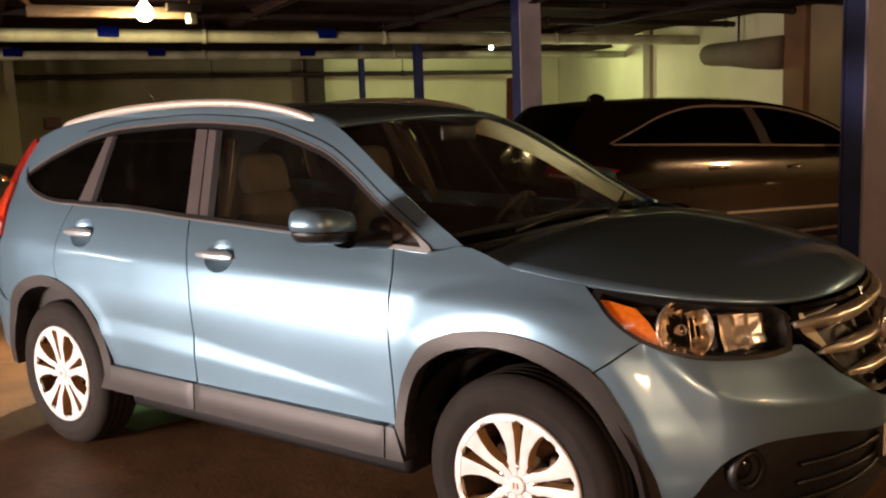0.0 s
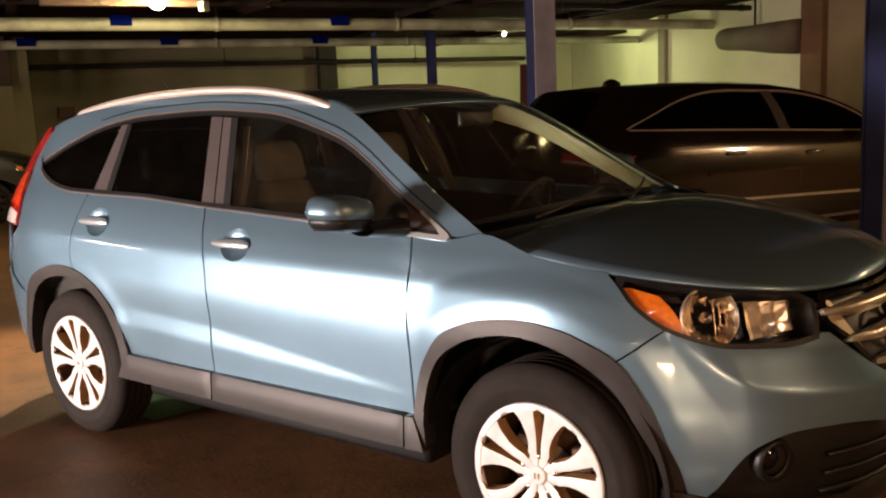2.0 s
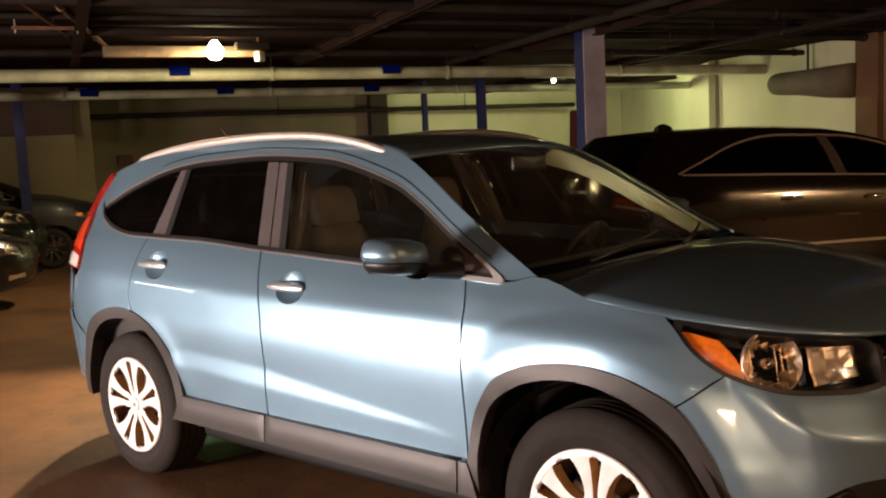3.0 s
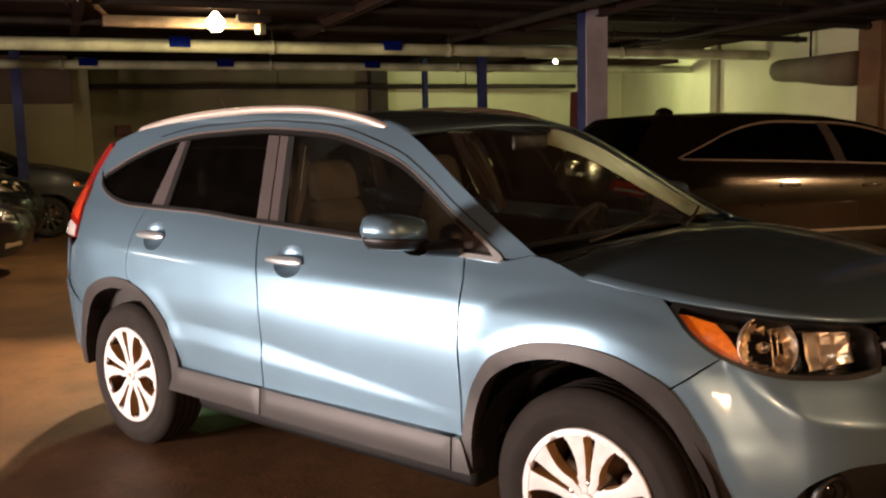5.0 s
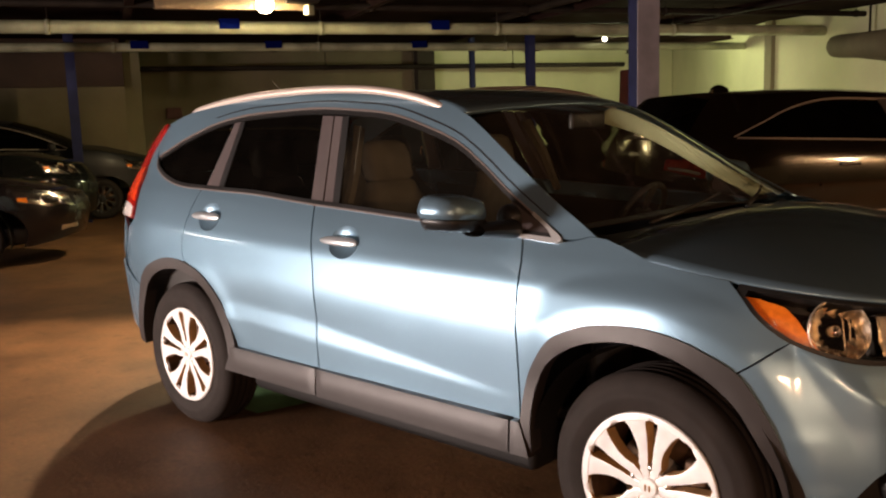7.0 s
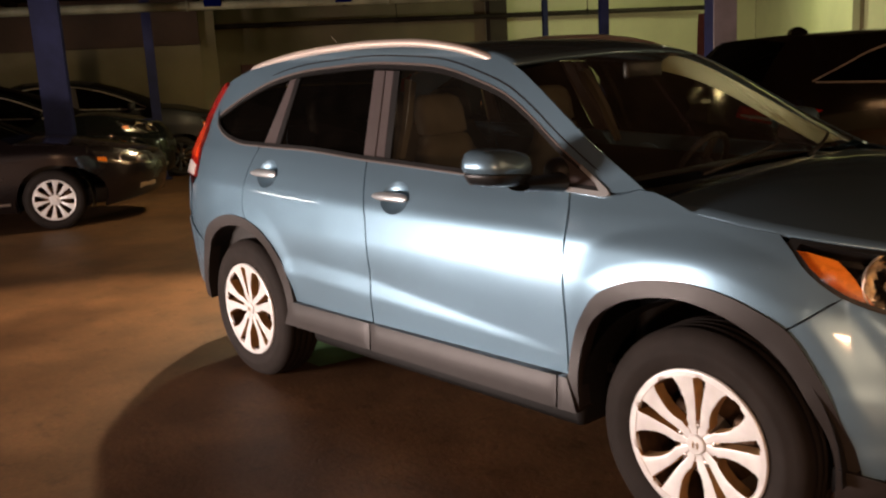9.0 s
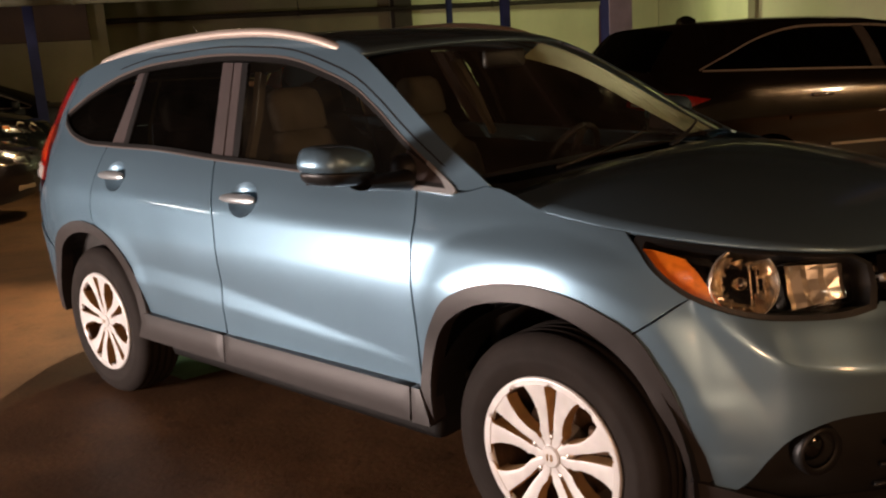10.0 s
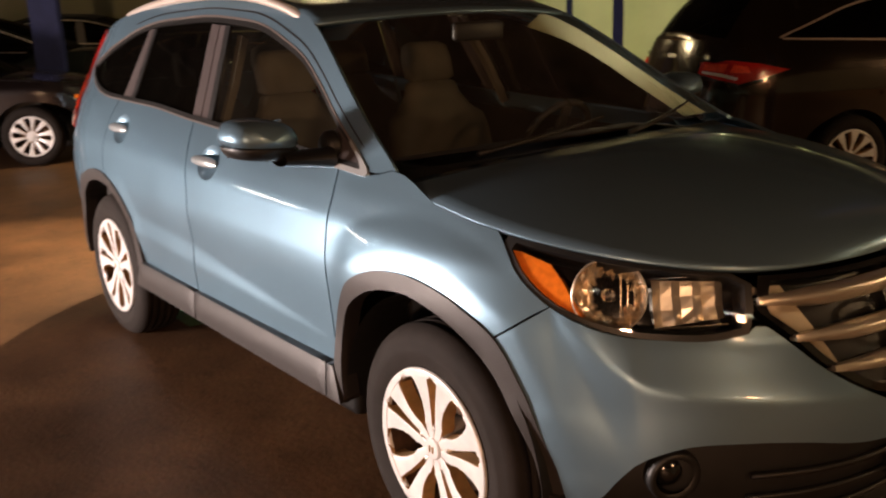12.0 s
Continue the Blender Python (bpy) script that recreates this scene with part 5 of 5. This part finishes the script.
HATCH = dict(TALL, alloy=ALLOY, belt=([-3.0, -1.8, 0, 1.3, 2.4], [1.25, 1.225, 1.145, 1.085, 1.03]), wheels=(1.50, -1.27), ra=-1.45,
    tail=([0.18, 0.4, 0.75, 1.0, 1.2, 1.4, 1.58, 1.65], [-2.28, -2.40, -2.43, -2.40, -2.34, -2.24, -2.14, -2.10]),
    hood=[(1.27, 1.085), (1.5, 1.05), (1.9, 0.98), (2.25, 0.91), (2.60, 0.88)],
    low=[(1.27, 1.085), (0.57, 1.11), (-0.1, 1.145), (-0.82, 1.18), (-1.8, 1.225), (-2.20, 1.25)],
    deck=[(-2.20, 1.25), (-2.4, 1.235), (-2.60, 1.23)],
    top=[(1.12, 1.19), (1.02, 1.25), (0.73, 1.385), (0.26, 1.50), (-0.21, 1.53), (-0.90, 1.525), (-1.36, 1.425), (-1.62, 1.325), (-1.80, 1.245)],
    edge=[(1.27, 1.09), (1.03, 1.29), (0.73, 1.43), (0.30, 1.545), (-0.10, 1.585), (-0.5, 1.60), (-1.0, 1.60), (-1.5, 1.585), (-2.0, 1.56), (-2.12, 1.42), (-2.20, 1.255)],
    screen=[(1.27, 1.09), (1.03, 1.29), (0.73, 1.43), (0.40, 1.525)], roof=[(0.40, 1.525), (0.1, 1.57), (-0.5, 1.60), (-1.0, 1.60), (-1.5, 1.585), (-2.0, 1.56)],
    back=[(-2.0, 1.56), (-2.12, 1.42), (-2.20, 1.255)], posts=(-0.14,), fin=(-1.45, 1.645), handles=((0.24, 0.945), (-0.74, 0.985)),
    tail_lamp=[(-1.74, 1.02), (-1.92, 1.065), (-2.12, 1.09), (-2.36, 1.075), (-2.37, 0.99), (-2.22, 0.955), (-2.05, 0.92), (-1.92, 0.955)])

build_car(pose(-0.55, 5.93, 0, 0, 0, YAW_U), "crossover_car", "dark brown crossover parked tail out behind the blue vehicle", PAINT_BROWN, HATCH)
build_car(pose(-8.88, -0.57, 0, 0, 0, YAW_U), "sedan", "dark bronze sedan with pale multi-spoke wheels on the garage floor", PAINT_SILVER, SEDAN)
build_car(pose(-11.05, 0.80, 0, 0, 0, YAW_U), "crossover_car", "blackish green crossover parked beside the bronze sedan", PAINT_DARK,
          dict(TALL, bowl=1.5, hood=[(1.02, 1.12), (1.3, 1.125), (1.7, 1.09), (2.05, 1.03), (2.35, 0.97), (2.60, 0.95)], lamp=[(1.70, 0.90), (1.70, 1.06), (2.0, 1.02), (2.2, 0.96), (2.2, 0.86), (1.95, 0.86)]))
build_car(pose(-12.77, 2.84, 0, 0, 0, YAW_U), "crossover_car", "black crossover parked by the low block wall", PAINT_BLACK, dict(TALL, alloy=BLACK_PLASTIC))

# ---- the garage ----


def structure(name, vf, mat, label, smooth=False):
    ob = new(name, mesh_of(name, vf[0], vf[1], mat, smooth))
    return tagged(ob, label, "", "", "structure")


def wall_between(name, a, b, z0, z1, thick, mat, label):
    """A wall whose inner face runs from a to b, its thickness to the left of that way."""
    a, b = Vector((*a, 0)), Vector((*b, 0))
    d = (b - a).normalized()
    n = Vector((-d.y, d.x, 0))
    mid = (a + b) / 2 + n * thick / 2
    rot = Matrix.Rotation(math.atan2(d.y, d.x), 4, "Z")
    return structure(name, box(((b - a).length, thick, z1 - z0), (mid.x, mid.y, (z0 + z1) / 2), 0.01, rot), mat, label)


CEIL = 3.05
structure("floor", box((60, 60, 0.3), (0, 0, -0.15)), FLOOR, "stained brown concrete garage floor")
# Painted patch of lit floor; its slanted side follows the shadow's edge.
structure("floor_light_patch", sheet([[(-1.70, -0.62, 0.004), (-1.70, 2.6, 0.004)], [(-1.12, -0.62, 0.004), (-0.35, 2.6, 0.004)]], True), GREEN_FLOOR_LIGHT, "green light painted on the floor under the parked vehicle")
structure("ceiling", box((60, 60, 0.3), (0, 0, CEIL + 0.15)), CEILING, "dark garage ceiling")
corner, turn_at, fpil = Vector((-9.2, 18.3, 0)), Vector((-4.6, 13.5, 0)), Vector((-11.5, 11.1, 0))
side_end = turn_at + Vector((0.893, -0.45, 0)) * 7.0
far_end = fpil - U * 6.3


def line_wall(name, a, b, z0, z1, mat, label, thick=0.3):
    return wall_between(name, b, a, z0, z1, thick, mat, label) if (Vector((2.7, -3.2)) - Vector(a)).cross(Vector(b) - Vector(a)) < 0 else wall_between(name, a, b, z0, z1, thick, mat, label)


P = lambda v: (v.x, v.y)
line_wall("wall_far", P(corner), P(fpil), 0, CEIL, WALL, "yellowed white painted far wall")
line_wall("wall_far_dim", P(fpil - U * 0.02), P(far_end), 0, CEIL, WALL_DIM, "far wall, its colour darkened for poor light")
line_wall("wall_side", P(corner), P(turn_at), 0, CEIL, WALL, "yellowed white painted side wall")
line_wall("wall_side_bay", P(turn_at + V * 3.72), P(side_end), 0, CEIL, WALL_WARM, "brown grey side wall, its colour darkened for weak light")
line_wall("wall_side_near", P(turn_at + V * 0.02), P(turn_at + V * 3.70), 0, CEIL, WALL, "yellowed white painted side wall")
line_wall("wall_side_end", P(side_end + V * 0.02), (12.0, 7.5), 0, CEIL, WALL_DIM, "plain grey wall")
nook_a = Vector((-12.83, 5.0, 0))
line_wall("wall_low", P(nook_a), P(nook_a - U * 9.0), 0, 2.20, WALL_LOW, "pale block wall under a brown upper wall")
line_wall("wall_upper", P(nook_a - V * 0.06), P(nook_a - U * 9.0 - V * 0.06), 2.205, CEIL, WALL_BROWN, "brown upper wall")
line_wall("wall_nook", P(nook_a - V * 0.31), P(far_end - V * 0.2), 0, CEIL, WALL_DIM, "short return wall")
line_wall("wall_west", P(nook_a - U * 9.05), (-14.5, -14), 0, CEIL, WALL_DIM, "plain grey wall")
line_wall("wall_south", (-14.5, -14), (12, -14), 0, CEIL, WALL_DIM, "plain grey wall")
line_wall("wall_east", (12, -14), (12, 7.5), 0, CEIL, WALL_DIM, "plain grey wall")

for c, w, heading, mat in ((fpil + V * 0.10 + U * 0.2, 0.40, U, DARK_POST), (turn_at + V * 0.12 + U * 0.06, 0.20, V, CONCRETE), (turn_at + V * 3.72 + U * 0.02, 0.42, V, RUSTY_POST)):
    structure("pilaster", box((w, 0.3, CEIL), (c.x, c.y, CEIL / 2), 0.015, Matrix.Rotation(math.atan2(heading.y, heading.x), 4, "Z")), mat, "pilaster standing on the wall")


def steel_column(place, depth, flange, thick=0.018, label="blue painted steel column", face=None):
    """A rolled H section on a base plate; its flanges face along V."""
    col = thing("steel_column", pose(place[0], place[1], 0, 0, 0, YAW_V), label, "column", "steel columns")
    for s in (-1, 1):
        # The +V flange takes the lit colour where one is given.
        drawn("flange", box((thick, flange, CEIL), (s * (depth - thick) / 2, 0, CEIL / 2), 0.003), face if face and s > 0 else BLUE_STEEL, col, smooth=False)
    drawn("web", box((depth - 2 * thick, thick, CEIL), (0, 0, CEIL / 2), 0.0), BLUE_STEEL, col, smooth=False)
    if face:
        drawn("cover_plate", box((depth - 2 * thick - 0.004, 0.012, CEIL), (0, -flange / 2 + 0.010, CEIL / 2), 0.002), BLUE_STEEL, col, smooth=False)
    drawn("base_plate", box((depth + 0.12, flange + 0.12, 0.025), (0, 0, 0.0125), 0.004), BLUE_STEEL, col, smooth=False)
    return col


steel_column((-3.29, 6.87), 0.22, 0.31, face=LIT_STEEL)
steel_column((1.66, 2.53), 0.17, 0.36, label="blue painted steel column near the parked cars, lit flange painted paler", face=LIT_STEEL)
steel_column((-9.33, 1.08), 0.255, 0.34)
steel_column((-11.26, 3.29), 0.135, 0.145)
steel_column((-6.44, 8.67), 0.12, 0.13)
steel_column((-9.54, 10.79), 0.10, 0.10)


def pipe_run(a, b, radius, mat, label, hangers=(), cap=()):
    a, b = Vector(a), Vector(b)
    ob = thing("ceiling_pipe", Matrix.Translation((a + b) / 2), label, "pipe", "ceiling pipes")
    o = (a + b) / 2
    n = 30
    drawn("pipe", tube([a - o + (b - a) * i / n for i in range(n + 1)], radius, 16), mat, ob)
    for s in hangers:
        p = a - o + (b - a) * s
        d = (b - a).normalized()
        drawn("pipe_collar", tube([p - d * 0.03, p + d * 0.03], radius + 0.012, 16), mat, ob)
        drawn("hanger_rod", tube([p + Vector((0, 0, radius)), Vector((p.x, p.y, CEIL - o.z))], 0.008, 6), PIPE_DARK, ob)
    for s in cap:
        p = a - o + (b - a) * s
        drawn("blue_bracket", box((0.27, radius * 2 + 0.05, radius + 0.05), tuple(p + Vector((0, 0, radius * 0.5))), 0.01, Matrix.Rotation(math.atan2(U.y, U.x), 4, "Z")), BLUE_TAPE, ob, "blue bracket round the pipe", smooth=False)
    return ob


def along(p, s):
    return (p[0] + U.x * s, p[1] + U.y * s, p[2])


p1 = (-8.46, 2.70, 2.75)
pipe_run(along(p1, -6.0), along(p1, 14.5), 0.085, PIPE_WHITE, "pale jacketed pipe hung below the ceiling", (0.1, 0.25, 0.42, 0.55, 0.7, 0.85), (0.359, 0.505))
p2 = (-10.2, 5.0, 2.70)
pipe_run(along(p2, -8.0), along(p2, 11.0), 0.07, PIPE_WHITE, "pale pipe hung near the far wall", (0.15, 0.35, 0.52, 0.7, 0.86), (0.37, 0.48, 0.613))
for off, rad, z in ((0.9, 0.045, 2.93), (2.3, 0.05, 2.985), (3.2, 0.03, 2.99), (4.3, 0.05, 2.96)):
    q = (p1[0] + V.x * off, p1[1] + V.y * off, z)
    pipe_run(along(q, -5.0), along(q, 13.0), rad, PIPE_DARK, "dark pipe hung under the ceiling", (0.2, 0.45, 0.7, 0.9))
for s, rad, z in ((3.1, 0.03, 2.93), (5.4, 0.05, 2.92), (8.6, 0.035, 2.90)):
    a = along((p1[0] - V.x * 2.0, p1[1] - V.y * 2.0, z), s)
    pipe_run(a, (a[0] + V.x * 9, a[1] + V.y * 9, z), rad, PIPE_DARK, "dark conduit crossing under the ceiling", (0.3, 0.6))
p3 = (-12.3, 8.0, 2.55)
pipe_run(along(p3, -6.0), along(p3, 8.0), 0.05, PIPE_DARK, "dark pipe along the far wall", (0.2, 0.5, 0.8))

# ceiling joists
for i, s in enumerate(np.arange(-8.19, 15, 3.0)):
    c = Vector((-6.0, 4.0, 0)) + U * float(s)
    beam = thing("ceiling_joist", Matrix.Translation((c.x, c.y, CEIL - 0.075)), "dark steel joist under the ceiling", "joist", "ceiling joists")
    turn = Matrix.Rotation(math.atan2(V.y, V.x), 4, "Z")
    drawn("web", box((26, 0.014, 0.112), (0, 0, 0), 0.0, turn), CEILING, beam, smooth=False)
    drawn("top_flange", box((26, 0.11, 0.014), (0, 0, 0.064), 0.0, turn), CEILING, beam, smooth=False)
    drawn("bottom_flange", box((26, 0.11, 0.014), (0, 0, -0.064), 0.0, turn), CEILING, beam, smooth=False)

# lamps
bulb = thing("ceiling_lamp", Matrix.Translation((-6.28, 3.37, 2.86)), "bare glowing bulb in a ceiling batten", "lamp")
drawn("bulb", lathe([(0.0, -0.11), (0.06, -0.095), (0.10, -0.04), (0.10, 0.02), (0.06, 0.08), (0.03, 0.12)], 20, "z"), GLOW, bulb, "glowing bulb").visible_shadow = False
drawn("batten", box((0.40, 0.12, 0.09), (0.20, 0.40, 0.06), 0.01, Matrix.Rotation(math.atan2(U.y, U.x), 4, "Z")), PIPE_DARK, bulb)
# Unseen shade, added to give the bay lamp a fixture.
shade = thing("ceiling_lamp", Matrix.Translation((-3.66, 0.98, 2.93)), "unseen dark downlight shade, added to carry the floor lamp", "lamp")
drawn("shade", lathe([(0.17, -0.05), (0.165, -0.045), (0.12, 0.05), (0.05, 0.085), (0.05, 0.12), (0.0, 0.12)], 24, "z"), PIPE_DARK, shade)
drawn("bulb", lathe([(0.0, 0.015), (0.03, 0.02), (0.04, 0.045), (0.02, 0.08)], 16, "z"), GLOW, shade, "glowing bulb")
beam = thing("ceiling_beam", Matrix.Translation((-6.77, 3.24, 2.895)), "brown timber beam beside the bulb", "beam")
drawn("timber", box((1.78, 0.12, 0.13), (0, 0, 0), 0.012, Matrix.Rotation(math.atan2(U.y, U.x), 4, "Z")), TIMBER, beam, smooth=False)

for a, b, rad in (((-4.2, -0.11), (-6.69, 1.80), 0.022), ((-4.1, 0.13), (-7.46, 2.71), 0.026)):
    pipe_run((*a, 2.97), (*b, 2.97), rad, RUST_PIPE, "rusty conduit slung under the ceiling", (0.3, 0.75))
trapeze = thing("pipe_hanger", Matrix.Translation((-6.01, 1.21, 2.93)), "rusty trapeze hanger on two rods", "hanger")
drawn("hanger_bar", box((0.62, 0.035, 0.035), (0, 0, 0), 0.004, Matrix.Rotation(math.atan2(U.y, U.x), 4, "Z")), RUST_PIPE, trapeze, smooth=False)
for k in (-0.28, 0.28):
    drawn("hanger_rod", tube([tuple(U * k - Vector((0, 0, 0.05))), tuple(U * k + Vector((0, 0, CEIL - 2.93)))], 0.008, 6), PIPE_WHITE, trapeze)
riser = thing("conduit_riser", Matrix.Translation((-6.22, 3.98, 2.84)), "bright rusty conduit dropping to a junction box", "conduit")
drawn("riser_pipe", tube([(0, 0, 0.0), (0, 0, CEIL - 2.84)], 0.022, 10), RUST_PIPE, riser)
drawn("junction_box", box((0.10, 0.10, 0.12), (0, 0, -0.02), 0.012), PIPE_WHITE, riser, smooth=False)


def tube_fixture(place, heading, half=0.55, thick=0.036, glow=GLOW_TUBE):
    """A short fluorescent batten under the ceiling, lit; unseen, added for its glints."""
    ob = thing("ceiling_lamp", pose(*place, 0, 0, heading), "unseen lit fluorescent batten, added for its glints and glow", "lamp", "tube lamps")
    drawn("batten", box((2 * half + 0.12, 0.14, 0.06), (0, 0, 0.075), 0.01), PIPE_WHITE, ob, smooth=False)
    drawn("tube", tube([(-half, 0, 0.0), (half, 0, 0.0)], thick, 12), glow, ob, "glowing tube")
    for s in (-half - 0.01, half + 0.01):
        drawn("tube_holder", box((0.03, 0.05, 0.09), (s, 0, 0.015), 0.004), PIPE_WHITE, ob, smooth=False)
    drawn("hanger_rod", tube([(0, 0, 0.09), (0, 0, CEIL - place[2])], 0.008, 6), PIPE_DARK, ob)


tube_fixture((-8.3, -5.7, 1.85), YAW_U, 0.7, 0.11, GLOW_BRIGHT)
tube_fixture((3.7, -5.6, 2.72), YAW_U, 0.25)
tube_fixture((6.6, -1.2, 2.55), YAW_U)
tube_fixture((6.6, 7.2, 2.70), YAW_V)
tube_lamp = thing("ceiling_lamp", Matrix.Translation((-6.69, 11.24, 2.80)), "small glowing lamp far down the garage", "lamp")
drawn("bulb", lathe([(0.0, -0.04), (0.03, -0.032), (0.045, 0.0), (0.03, 0.032), (0.0, 0.04)], 16, "z"), GLOW_FAR, tube_lamp, "glowing bulb")
drawn("batten", box((1.2, 0.08, 0.06), (0, 0, 0.08), 0.01, Matrix.Rotation(math.atan2(U.y, U.x), 4, "Z")), PIPE_WHITE, tube_lamp)

# a solid for the side wall's shadow, and a red cabinet behind the column
duct = thing("wall_shadow_shape", Matrix.Translation((-2.52, 12.22, 2.44)), "brown rounded solid in place of a shadow on the side wall", "duct")
drawn("duct", joined(tube([tuple(V * s - Vector((0, 0, d))) for s, d in ((-0.62, 0), (-0.60, 0), (-0.54, 0), (-0.42, 0), (0.0, 0.02), (0.6, 0.06), (1.1, 0.08))], [0.02, 0.12, 0.17, 0.19, 0.20, 0.25, 0.27], 20)), WALL_SHADOW, duct)
drawn("shadow_shape_strap", tube([tuple(V * 0.2 + Vector((0, 0, 0.15))), tuple(V * 0.2 + Vector((0, 0, CEIL - 2.44)))], 0.02, 8), PIPE_DARK, duct)
wall_box = thing("wall_box", pose(-13.71, 6.47, 1.71, 0, 0, YAW_U), "dull red box fixed on the dim far wall", "box")
drawn("box_body", box((0.30, 0.16, 0.22), (0, 0, 0), 0.01), RED_PAINT, wall_box, smooth=False)
drawn("box_lid", box((0.26, 0.02, 0.18), (0, -0.088, 0), 0.006), RED_PAINT, wall_box, smooth=False)
cabinet = thing("red_cabinet", pose(-5.85, 10.9, 0, 0, 0, YAW_V), "tall dull red cabinet tapering to its top", "cabinet")
bm = bmesh.new()
bmesh.ops.create_cone(bm, cap_ends=True, segments=4, radius1=0.62, radius2=0.50, depth=2.2)
bmesh.ops.rotate(bm, matrix=Matrix.Rotation(radians(45), 3, "Z"), verts=bm.verts)
bmesh.ops.scale(bm, vec=(0.6, 0.5, 1), verts=bm.verts)
bmesh.ops.translate(bm, vec=(0, 0, 1.1), verts=bm.verts)
bmesh.ops.bevel(bm, geom=bm.edges[:], offset=0.012, segments=2, affect="EDGES")
part("cabinet_body", bm, RED_PAINT, cabinet)
